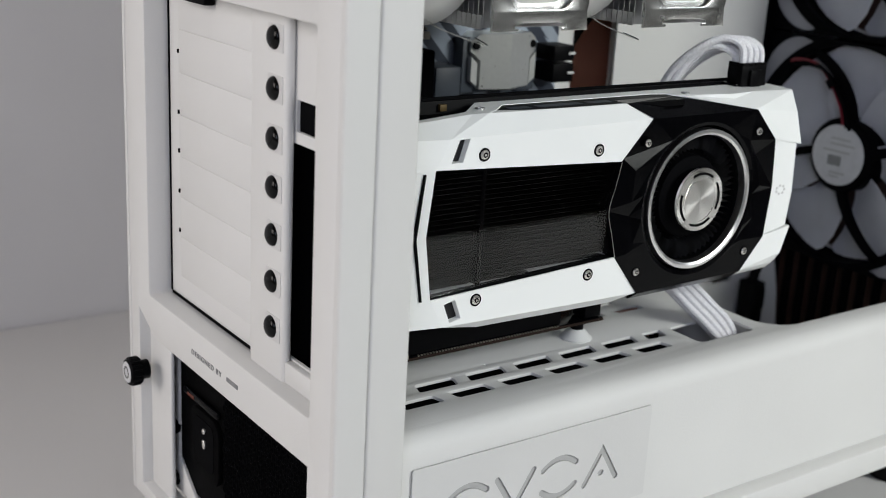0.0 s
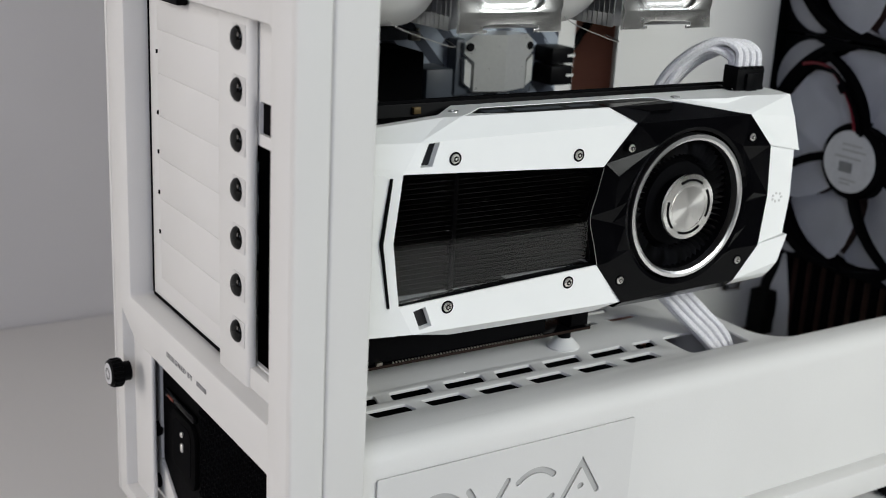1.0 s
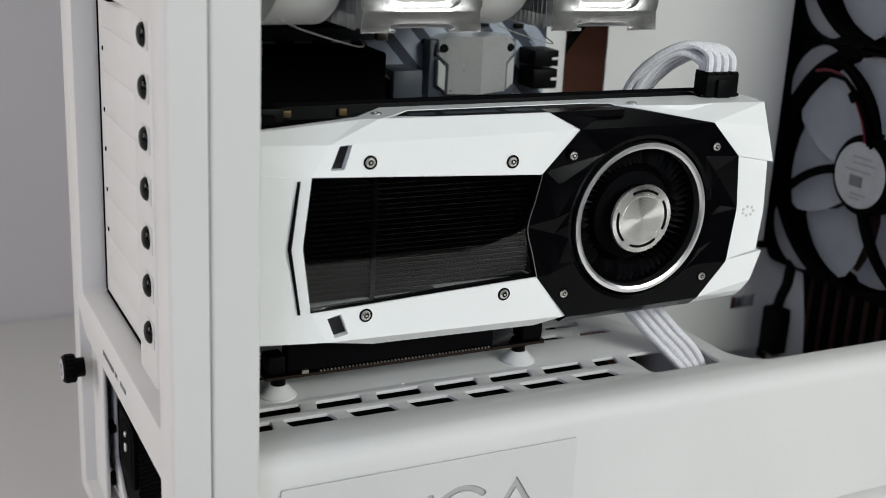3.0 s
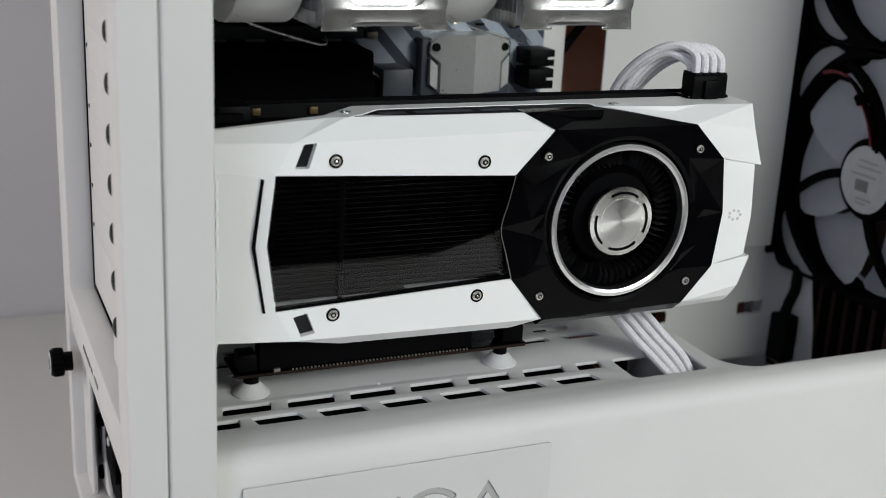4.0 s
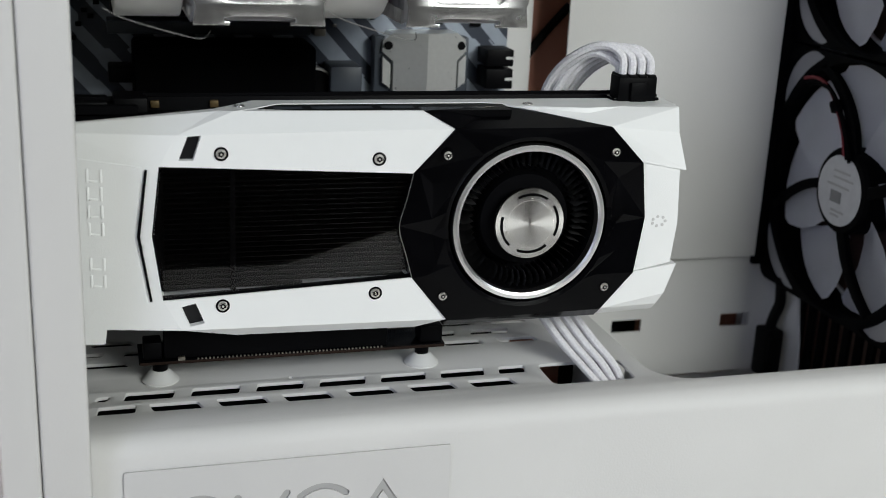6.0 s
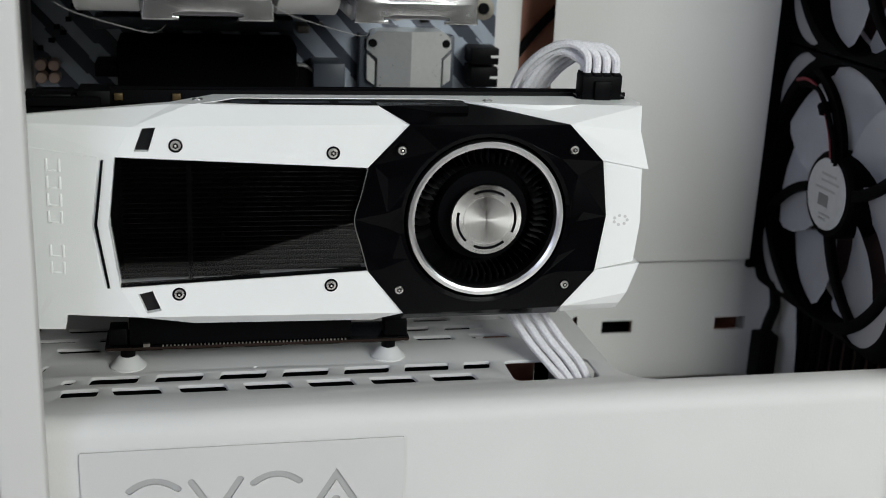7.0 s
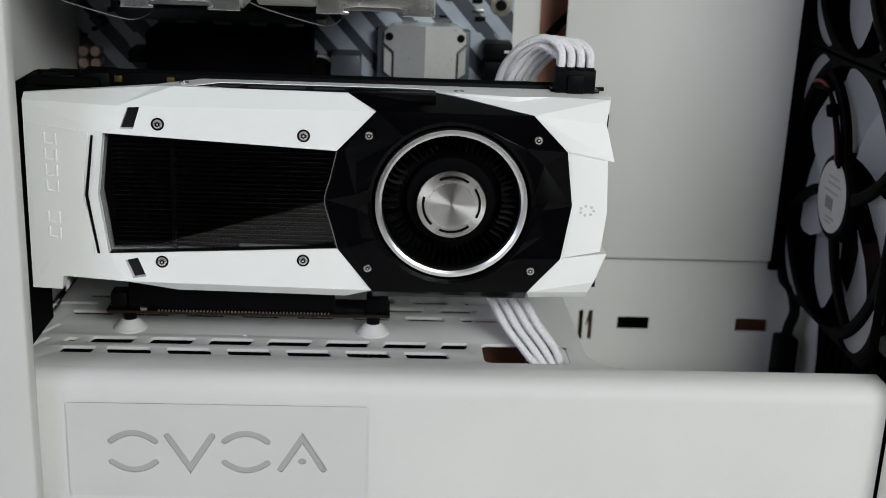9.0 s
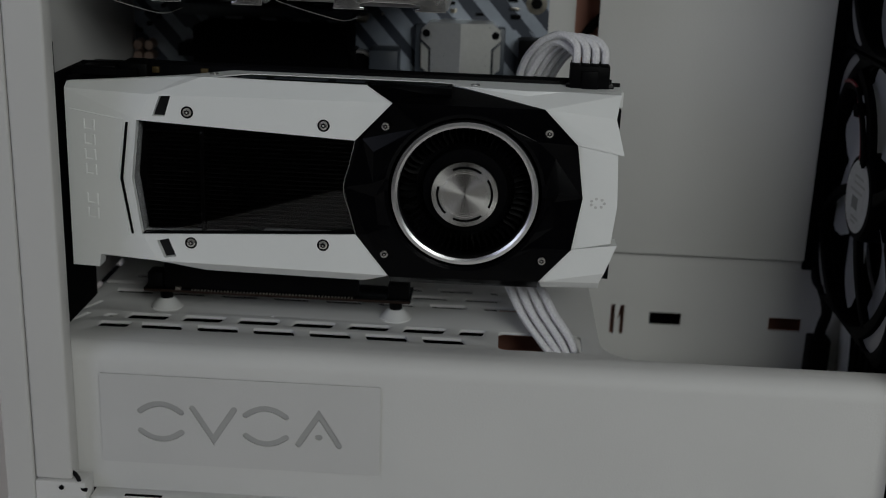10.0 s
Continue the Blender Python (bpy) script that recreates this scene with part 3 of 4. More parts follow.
def card_shell():
    P = {
        # face
        "a": (27, YF + 8, 299.3), "b": (71, YF, 299.2), "c": (64.2, YF, 286.6), "d": (60.8, YF, 257.8), "e": (64.6, YF, 229.6), "f": (72, YF, 216.2),
        "g": (42, YF + 4.7, 216.6), "h": (41, YF + 4.9, 210), "i": (26.6, YF + 8, 209.4),
        "a2": (27, YF + 12, 301.8), "b2": (95, YF + 6.5, 307.6), "c2": (88, YF + 9, 307.2),
    }
    part("end_cap", facets(P, ["a b c", "a c d e g h i", "e f g", "a b b2 c2 a2"], 46), CARD_WHITE, card, "white faceted end plate", smooth=False)
    P = {"b": (71, YF, 299.2), "t": (187, YF, 300.4), "u": (169.2, YF, 281.4), "c": (64.2, YF, 286.6),
         "b2": (95, YF + 6.5, 307.6), "t2": (174.2, YF + 5.5, 307.2),
         "v1": (75.6, YF, 298.6), "v2": (81, YF, 299.0), "v3": (77.8, YF, 288.9), "v4": (71.9, YF, 288.9)}
    part("shell_band", facets(P, ["b v1 v4 c", "b t v2 v1", "t u v3 v2", "u c v4 v3", "b t t2 b2"], 38.9), CARD_WHITE, card, "white upper shell band", smooth=False)
    P = {"f": (72, YF, 216.2), "t": (187, YF, 214.4), "u": (170.2, YF, 234.6), "e": (64.6, YF, 229.6),
         "f2": (95, YF + 6, 210.5), "t2": (174, YF + 5.5, 209.5),
         "v1": (71.9, YF, 226.6), "v2": (77.8, YF, 228.0), "v3": (81.4, YF, 218.9), "v4": (75.4, YF, 217.8)}
    part("shell_band", facets(P, ["f e v1 v4", "e u v2 v1", "u t v3 v2", "t f v4 v3", "f t t2 f2"], 44), CARD_WHITE, card, "white lower shell band", smooth=False)
    # rail along the top, behind the black name strip
    rail = [(87, 45.2), (95, 39.2), (103.3, 44.8), (114.4, 54.7), (205, 54.6), (214.5, 52.2), (216, 46.6), (250, 40), (296, 47), (296, 62.8), (105, 62.8)]
    part("top_rail", sheet("z", 300, 307.3, rail, (), 0.2), CARD_WHITE, card, smooth=False)
    part("rail_lip", sheet("z", 300, 307.2, [(95.4, 39.0), (147, 38.9), (120, 40.8), (103.5, 44.5)]), CARD_WHITE, card, smooth=False)
    part("name_strip", sheet("z", 300, 307.0, [(103.7, 44.6), (120, 41.0), (148, 39.0), (173, 38.9), (214, 39.0), (214, 52.0), (205, 54.4), (114.6, 54.5)], ()), BLACK, card, "black strip with dim lettering bars", smooth=False)
    for x, w in ((112, 12), (128, 26), (158, 14)):
        part("lettering_bar", box(x, x + w, 45, 49.5, 306.9, 307.08), SLOT_GREY, card)
    # right end: three overlapping white plates
    P = {"a": (258.5, YF, 300.4), "b": (294.6, YF + 8.5, 307.2), "c": (292.4, YF + 1.5, 297), "d": (297.2, YF, 279.8), "e": (275, YF, 284.0), "k": (216, YF + 14.5, 307.3)}
    part("end_plate", facets(P, ["a k b", "a b c", "a c d e"], 48), CARD_WHITE, card, "white upper end plate", smooth=False)
    P = {"a": (275, YF + 0.8, 284.2), "b": (294.2, YF + 0.8, 281), "c": (295.8, YF + 0.8, 255), "d": (294, YF + 0.8, 236), "e": (275, YF + 0.8, 232.4), "f": (279, YF + 0.8, 258)}
    part("end_plate", facets(P, ["a b c d e f"], 44), CARD_WHITE, card, "white middle end plate", smooth=False)
    P = {"a": (275, YF, 232.4), "b": (297, YF, 235.4), "c": (292, YF, 221), "d": (290, YF + 3, 215), "e": (260.5, YF, 215.3), "d2": (290, YF + 7, 211), "e2": (262, YF + 6, 210.5)}
    part("end_plate", facets(P, ["a b c d e", "e d d2 e2"], 44), CARD_WHITE, card, "white lower end plate", smooth=False)
    for z0, z1, z2 in ((305, 290, 294), (281, 270, 279), (247, 232, 240), (232, 214, 218)):
        part("side_notch", sheet("y", 45, 60, [(292, z0), (295.4, z2 + 5), (295.2, z1), (292, z1)]), BLACK, card, smooth=False)
    # body behind the shell
    part("body", box(29, 293.5, 46.5, 66, 213, 303, 1), BLACK_MATT, card)
    part("circuit_board", box(27, 296, 66.5, 68.2, 208, 308.4, 0.3), BLACK, card)
    part("backplate", box(60, 292, 68.6, 70.4, 210, 309.6, 0.5), BLACK_MATT, card)
    # dark parallelogram vents and the bent groove
    part("vent", sheet("y", YF + 3.4, YF + 4.6, [(75.0, 299.4), (81.8, 299.8), (78.4, 288.2), (71.2, 288.2)]), VENT, card, smooth=False)
    part("vent", sheet("y", YF + 3.4, YF + 4.6, [(71.2, 227.2), (78.2, 228.8), (82.2, 218.3), (74.8, 217.2)]), VENT, card, smooth=False)
    part("groove", sheet("y", YF + 0.15, YF + 2.2, [(58.7, 285.2), (59.7, 285.2), (56.2, 257.4), (60.4, 229.6), (59.4, 229.6), (55.0, 257.4)]), BLACK_MATT, card, smooth=False)
    lift = lambda x: YF + 8 * (61.5 - x) / 34.5 - 0.35
    rim = {"a": (57.4, lift(57.4), 286.4), "b": (28.6, lift(28.6), 289.6), "c": (29.0, lift(29.0), 224.6), "d": (58.2, lift(58.2), 228.4), "e": (53.8, lift(53.8), 257.4)}
    part("cap_panel", facets(rim, ["a b c d e"], YF + 8.6), CARD_WHITE, card, "slightly raised white panel of the end cap", smooth=False)
    # raised name bars on the end plate, a line of eight signs
    z = 285
    for h in (5.4, 5.4, 5.4, 5.4, 5.4, 5.4, 5.4):
        if abs(z - 257.5) > 3.5:
            for x in (36.2, 41.4):
                part("name_bar", box(x, x + 1.0, lift(x + 0.5) - 0.35, lift(x) + 2, z - h, z, 0.2), CARD_WHITE, card)
            part("name_bar", box(37.3, 41.3, lift(39.3) - 0.3, lift(37) + 2, z - h, z - h + 0.9, 0.15), CARD_WHITE, card)
        z -= 7.4
    bm = None
    for i in range(7):
        a = radians(i * 51)
        bm = lathe("y", (286.3 + 3.2 * math.cos(a), YF + 0.75, 256 + 2.2 * math.sin(a)), [(0, -0.25), (0.7, -0.2), (0.8, 0.2)], 8, bm)
    part("mark", bm, PLATE_GREY, card)




def card_window():
    """Recessed heat sink: fins behind a smoked pane."""
    w = [(64.4, 286.4), (169, 281.2), (164, 257.8), (170.2, 234.6), (64.8, 229.8), (61, 257.8)]
    part("window_floor", sheet("y", 44.5, 46.2, w), BLACK_MATT, card)
    z = 232.0
    while z < 286:
        part("fin", box(66, 168.5, 38.4, 44.4, z, z + 0.4, 0.16, 2), FIN, card)
        z += 2.2
    part("rib", box(93, 95, 37.9, 44.4, 230, 286), BLACK_MATT, card, smooth=False)
    # smoked pane with one slanted facet at its lower edge
    front = [(65, 33.4, 286.2), (168.6, 33.4, 281.0), (163.8, 33.4, 257.0), (169.8, 35.9, 235.0), (76, 33.4, 231.2), (65.4, 33.4, 230.2), (61.6, 33.4, 257.8)]
    bm = bmesh.new()
    near = [bm.verts.new(p) for p in front]
    far = [bm.verts.new((x, yy + 0.8, zz)) for x, yy, zz in front]
    for row in (near, far):
        bm.faces.new([row[i] for i in (0, 1, 2, 4, 5, 6)])
        bm.faces.new([row[i] for i in (2, 3, 4)])
    for i in range(7):
        j = (i + 1) % 7
        bm.faces.new((near[i], near[j], far[j], far[i]))
    pane = part("window_pane", bm, ACRYLIC, card, "clear smoked window over black fins", smooth=False)
    pane.visible_shadow = False
    for a, b in (((64.4, 286.6), (169, 281.4)), ((64.8, 229.6), (170.2, 234.4))):
        d = (Vector(b) - Vector(a)).normalized()
        n = Vector((-d.y, d.x)) * 0.4
        part("window_edge", sheet("y", YF + 0.9, 38, [tuple(Vector(a) + n), tuple(Vector(b) + n), tuple(Vector(b) - n), tuple(Vector(a) - n)]), BLACK_MATT, card)


def window_trim():
    """Thin bright edge where the window meets the blower housing."""
    part("bright_edge", tube([(169.2, 31.6, 281.2), (166.6, 31.7, 269.5), (163.9, 31.8, 257.8), (167.0, 31.7, 246.2), (170.2, 31.6, 234.8)], 0.22, 6), WIRE, card)


def card_blower():
    """Black ten-sided housing with folded facets, bright ring, impeller and turned hub."""
    y = YF - 1.0
    R = 37.0
    P = {"o0": (164, y + 3, 257.8), "o1": (169.4, y + 1, 281.5), "o2": (187, y, 300.5), "o3": (258.5, y, 300.5), "o4": (275, y, 284), "o5": (279, y + 1.5, 258),
         "o6": (275, y, 232.4), "o7": (260, y, 215.4), "o8": (187, y, 214.2), "o9": (170.3, y + 1, 234.5),
         "t2": (174, y + 6.5, 307.2), "t3": (214, y + 15, 307.1), "b8": (187, y + 6, 209.8), "b7": (260, y + 6, 210.3),
         # dimples at both sides
         "p1": (172.4, y + 3.4, 282.0), "p2": (178.2, y + 0.4, 276.4), "p3": (178.2, y + 0.9, 261.0), "p4": (179.0, y + 3.0, 253.5), "p5": (181, y + 0.3, 240.5), "p6": (175.5, y - 0.2, 235.5),
         "q1": (256, y + 0.3, 285), "q2": (265, y + 3.4, 276.6), "q3": (267.6, y + 0.2, 260.5), "q4": (265.6, y + 3.4, 255), "q5": (266, y + 1.3, 243), "q6": (257, y - 0.2, 232.5)}
    n = 40
    names = []
    for i in range(n):
        a = 2 * math.pi * i / n
        P["c%d" % i] = (HX + R * math.cos(a), y, HZ + R * math.sin(a))
        P["d%d" % i] = (HX + (R + 1.8) * math.cos(a), y - 0.6, HZ + (R + 1.8) * math.sin(a))
    F = ["o2 t2 t3 o3", "o8 o7 b7 b8", "o0 o1 p1 p3", "p1 p2 p3", "o0 p3 p4", "o0 p4 p6 o9", "p4 p5 p6", "o1 o2 p1", "o8 o9 p6",
         "o5 q3 q2 o4", "q2 o4 q1", "q4 q3 o5", "o5 q4 q5 o6", "q5 q6 o6", "o4 o3 q1", "o6 q6 o7"]
    # strip between the facets and the rim of the ring
    for i in range(n):
        F.append("c%d c%d d%d d%d" % (i, (i + 1) % n, (i + 1) % n, i))
    outer = [("q3", 0), ("q2", 3), ("q1", 6), ("o3", 7), ("o2", 13), ("p1", 14), ("p2", 16), ("p3", 19), ("p4", 21), ("p5", 23), ("p6", 25), ("o8", 27), ("o7", 33), ("q6", 35), ("q5", 37), ("q4", 39)]
    for k, (name, at) in enumerate(outer):
        nxt, to = outer[(k + 1) % len(outer)]
        if to < at:
            to += n
        F.append(" ".join([name, nxt] + ["d%d" % (j % n) for j in range(to, at - 1, -1)]))
    part("blower_housing", facets(P, F, 46), BLACK_GLOSS, card, "black faceted blower housing", smooth=False)
    part("ring", lathe("y", (HX, y, HZ), [(35.4, -0.2), (35.2, -1.3), (33.6, -1.5), (32.4, -0.8), (32.0, 3), (35.4, 3)], 72, close=True), RING, card, "bright brushed metal ring")
    part("well", lathe("y", (HX, y, HZ), [(32.2, 2.5), (32.2, 14.8), (0, 14.8)], 48), BLACK_MATT, card)
    part("impeller_hub", lathe("y", (HX, y, HZ), [(21, 14), (20.5, 6.5), (18, 5), (14.8, 5), (14.8, 0.6), (0, 0.6)], 48), BLACK_MATT, card)
    # blades of the impeller share one mesh
    bm = bmesh.new()
    pts = [(24.0, 0.0), (26.5, 0.7), (29.0, 0.9), (31.6, 0.3)]
    lo = [bm.verts.new((r, 14.0, s)) for r, s in pts]
    hi = [bm.verts.new((r, 4.5 + (0.8 if k in (0, 3) else 0), s)) for k, (r, s) in enumerate(pts)]
    for i in range(3):
        bm.faces.new((lo[i], lo[i + 1], hi[i + 1], hi[i]))
    bmesh.ops.solidify(bm, geom=bm.faces[:], thickness=0.4)
    first = part("blade", bm, IMPELLER, None)
    me = first.data
    bpy.data.objects.remove(first)
    for i in range(58):
        b = new("blade", me)
        b.matrix_basis = Matrix.Translation(Vector((HX, y, HZ)) * MM) @ Matrix.Rotation(2 * math.pi * i / 58, 4, "Y")
        seat(b, card)
    # turned hub cap with four curved slots
    hub = part("hub_cap", lathe("y", (0, 0, 0), [(15.6, 1.4), (16.3, 0.5), (15.9, -0.5), (11.4, -0.5), (11.2, -0.2), (10.6, -0.2), (10.4, -0.6), (0, -0.6)], 64), TURNED, None, "turned aluminium hub cap")
    hub.location = Vector((HX, y - 0.6, HZ)) * MM
    seat(hub, card)
    for a0 in (55, 333, 247, 165):
        inner = ring_points(HX, HZ, 12.6, 12, a0, a0 + 62)
        outer_ = ring_points(HX, HZ, 13.7, 12, a0, a0 + 62)
        part("hub_slot", sheet("y", y - 1.35, y - 0.9, inner + outer_[::-1]), BLACK_MATT, card)


def card_rear():
    part("bracket", sheet("x", 22.5, 24, rect(34, 80, 179, 306, 1)), BLACK_MATT, card, "black slot bracket")
    part("connector", box(24.2, 58, 57, 72, 250, 306.5, 1.2), BLACK_MATT, card)
    part("connector", box(24.2, 48, 52, 62, 285, 303, 1.2), BLACK, card)
    for x0, x1, z in ((30, 46, 307.5), (48, 62, 309)):
        part("connector_shell", box(x0, x1, 60, 78, 296, z, 1), BLACK, card)
    for x in (65, 89.5):
        part("gold_contact", box(x - 1.8, x + 1.8, 64.5, 66.3, 304, 307.0, 0.2), GOLD, card)
    part("edge_connector", box(70, 158, 66.6, 68.0, 197, 208, 0.2), BLACK_GLOSS, card)
    part("gold_contact", box(56, 63, 62, 66, 206, 211, 0.3), GOLD, card)


card_shell()
card_window()
window_trim()
card_blower()
card_rear()
for x, z in ((88.8, 291.4), (154.2, 288.0), (88.9, 226.3), (154.2, 228.5)):
    screw("shell_screw", -1, x, YF - 0.1, z, 2.25, card, STEEL)
for x, z in ((183.8, 289.2), (261.2, 289.2), (261.2, 226.2), (184.4, 225.8)):
    screw("housing_screw", -1, x, YF - 1.2, z, 2.0, card, STEEL)
for x in (98.2, 225):
    part("top_screw", lathe("z", (x, 49.6, 307.4), [(2.3, 0), (2.2, 0.4), (1.0, 0.5), (0.9, 0.1), (0, 0.1)], 16), WIRE, card)


# ---- riser that carries the card ----
riser = thing("riser_bracket", "black riser board with a slot on white rubber feet", "riser", at=(125, 68, 177))
part("riser_board", box(55, 196, 62, 84, 189.0, 190.6, 0.3), BLACK_GLOSS, riser)
part("slot_connector", box(66, 168, 63, 72, 190.8, 207.5, 0.6), BLACK, riser, "long black slot connector")
part("end_block", box(57, 65, 63, 73, 190.8, 199, 0.8), BLACK, riser)
part("end_block", box(184, 195, 63, 73, 190.8, 199, 0.8), BLACK, riser)
for i in range(50):
    part("solder_pin", box(80.5 + i * 1.72, 81.2 + i * 1.72, 61.5, 62.4, 190.3, 191.0), TIN, riser, smooth=False)
part("chip", box(72, 75, 61.2, 63, 190.4, 192), TIN, riser)
part("board_edge", box(55.5, 195.5, 61.3, 61.95, 188.9, 190.2, 0.1), EDGE_BROWN, riser, "dark brown edge of the riser board")
for x in (64.5, 187.5):
    part("stud", lathe("z", (x, 72, 177), [(3.4, 4), (3.4, 12)], 16), BLACK, riser)
    part("rubber_foot", lathe("z", (x, 72, TOPZ), [(0, 0), (8.3, 0), (8.4, 0.7), (7.0, 1.9), (4.6, 4.8), (3.9, 5.4), (0, 5.4)], 32), STUD_WHITE, riser, "white cone-shaped rubber foot")


# ---- motherboard ----
board = thing("motherboard", "white and dark blue printed motherboard on the tray", "motherboard", at=(140, 187, 210))
part("circuit_board", box(16, 264, 193.5, 195.2, 196, 500, 0.2), BOARD, board)


def chipset():
    part("chipset_sink", facets({"a": (190, 181, 316.5), "b": (195, 179.48, 320.5), "c": (213, 174, 321), "d": (231, 179.48, 320.8), "e": (236, 181, 317), "f": (236.5, 181.15, 311),
             "g": (231, 179.48, 306), "h": (231, 179.48, 290), "i": (213, 174, 289.5), "j": (195.5, 179.33, 289.3), "k": (195.5, 179.33, 305.5), "l": (189.6, 181.12, 310.5)},
             ["a b c i j k l", "c d e f g h i"], 193.4), CHIP_SILVER, board, "silver faceted chipset heat sink", smooth=False)
    part("side_fin", facets({"a": (189.8, 180.5, 308), "b": (194.2, 180.5, 304), "c": (194.2, 180.5, 291), "d": (190, 180.5, 294)}, ["a b c d"], 193.4), CHIP_SILVER, board, smooth=False)
    part("side_fin", facets({"a": (236.4, 180.5, 309), "b": (232.4, 180.5, 305), "c": (232.4, 180.5, 291), "d": (236.4, 180.5, 294)}, ["a b c d"], 193.4), CHIP_SILVER, board, smooth=False)
    for x in (192.8, 233.2):
        part("sink_screw", lathe("y", (x, 180, 314), [(0, -0.6), (2.2, -0.6), (2.4, 0.6)], 16), BLACK, board)
    part("sink_base", box(186, 239, 184, 193.4, 286.5, 318, 1), SLOT_GREY, board)


def board_parts():
    for z0, z1 in ((291, 302), (303.5, 312.5)):
        part("drive_port", box(247, 262.5, 176, 193.4, z0, z1, 0.6), BLACK, board)
        part("port_tongue", box(258, 263.0, 175.6, 176.2, (z0 + z1) / 2 - 0.7, (z0 + z1) / 2 + 0.7), CASE_PLASTIC, board)
    part("mounting_ring", lathe("y", (256.5, 193.4, 332), [(6.2, 0), (6.2, -0.4), (3.4, -0.5), (3.2, 0.0)], 28), TIN, board)
    part("mounting_screw", lathe("y", (256.5, 193.3, 332), [(3.1, 0), (2.8, -1.4), (0, -1.5)], 20), BLACK, board)
    for x in (20, 26.6):
        for z in (292.6, 299.2):
            part("capacitor", lathe("y", (x, 193.4, z), [(3.0, 0), (3.0, -8), (2.6, -8.6), (0, -8.6)], 20), GOLD_CAP, board, "small gold topped capacitor")
    part("audio_cover", box(60, 150, 158, 193.4, 262, 316, 2), BLACK_MATT, board)
    part("slot", box(48, 150, 176, 193.4, 319.5, 326, 0.8), SLOT_GREY, board, "slate grey expansion slot")
    part("slot", box(48, 152, 170, 193.4, 296, 303, 0.8), BLACK, board)
    part("slot_shield", box(50, 158, 183, 193.4, 327.5, 345, 1.2), SLOT_DARK, board, "dark ribbed shield above the slots")
    for k in range(5):
        part("shield_rib", box(56 + k * 20, 70 + k * 20, 182.2, 183.2, 329.5, 343, 0.3), SLOT_DARK, board)
    part("slot_clip", box(152, 158, 176, 193.4, 319, 323, 0.6), TIN, board)
    part("battery_block", box(160, 177, 172, 193.4, 284, 304, 1), SLOT_GREY, board)
    part("coin_cell", lathe("y", (153.5, 178, 293), [(8.2, -0.2), (8.6, -1), (9.4, -0.6), (9.4, 6)], 36), CASE_PLASTIC, board)
    part("cell_holder", lathe("y", (153.5, 178, 293), [(0, -0.4), (8.2, -0.4), (8.2, 15)], 36), BLACK, board)
    for i in range(26):
        x, z = 165 + (i * 37) % 92, 322 + (i * 53) % 30
        if 186 < x < 240 and z < 324:
            continue
        w, h = 1.6 + (i * 7) % 5, 1.4 + (i * 5) % 4
        part("chip", box(x, x + w, 191.4, 193.4, z, z + h, 0.2), BLACK if i % 3 else TIN, board)
    for i in range(10):
        x, z = 18 + (i * 9) % 30, 306 + (i * 11) % 40
        part("chip", box(x, x + 3, 191.4, 193.4, z, z + 2.4, 0.2), BLACK, board)


GOLD_CAP = material("pink_gold_cap", (0.50, 0.36, 0.30), 0.35, metal=0.8, scale=200, vary=0.1)
chipset()
board_parts()


# ---- tower cooler with two white fans ----
cooler = thing("cpu_cooler", "aluminium twin tower cooler with two white fans", "cpu cooler", at=(145, 90, 344))
ZB, YC = 344.6, 18.0


def tower(x0, x1):
    w = x1 - x0
    mid = (x0 + x1) / 2
    out = [(x0, ZB), (mid - 11.5, ZB), (mid - 11.5, ZB + 1.3), (mid - 13.5, ZB + 1.3), (mid - 13.5, ZB + 2.6), (mid - 9, ZB + 3.4), (mid + 9, ZB + 3.4), (mid + 13.5, ZB + 2.6), (mid + 13.5, ZB + 1.3), (mid + 11.5, ZB + 1.3), (mid + 11.5, ZB), (x1, ZB),
           (x1 - 0.8, ZB + 8), (x1, ZB + 10), (x1, ZB + 120), (x0, ZB + 120), (x0, ZB + 10), (x0 + 0.8, ZB + 8)]
    slot = rect(mid - 17, mid + 17, ZB + 8.5, ZB + 110, 7, 5)
    part("cover_plate", sheet("y", YC, YC + 1.2, out, [slot], 0.25), ALU, cooler, "bright cover plate with a long round-ended slot")
    part("inner_plate", sheet("y", YC + 3.0, YC + 4.0, rect(x0 + 2, x1 - 2, ZB + 4, ZB + 118), [rect(mid - 14, mid + 14, ZB + 11, ZB + 108, 6, 4)], 0.2), ALU, cooler)
    part("cover_strip", box(mid - 14, mid + 14, YC + 4.2, YC + 5.2, ZB + 5, ZB + 117, 0.3), FAN_WHITE, cooler)
    for k in range(30):
        y = YC + 6.5 + k * 3.4
        part("cooling_fin", box(x0 + 0.6, x1 - 0.6, y, y + 0.5, ZB + 1.0, ZB + 119), ALU_FIN, cooler, smooth=False)
    for s in (x0, x1):
        for k in range(30):
            y = YC + 6.5 + k * 3.4
            part("fin_tab", box(s - 0.5, s + 0.5, y, y + 2.9, ZB + 0.4, ZB + 6), ALU_FIN, cooler, smooth=False)


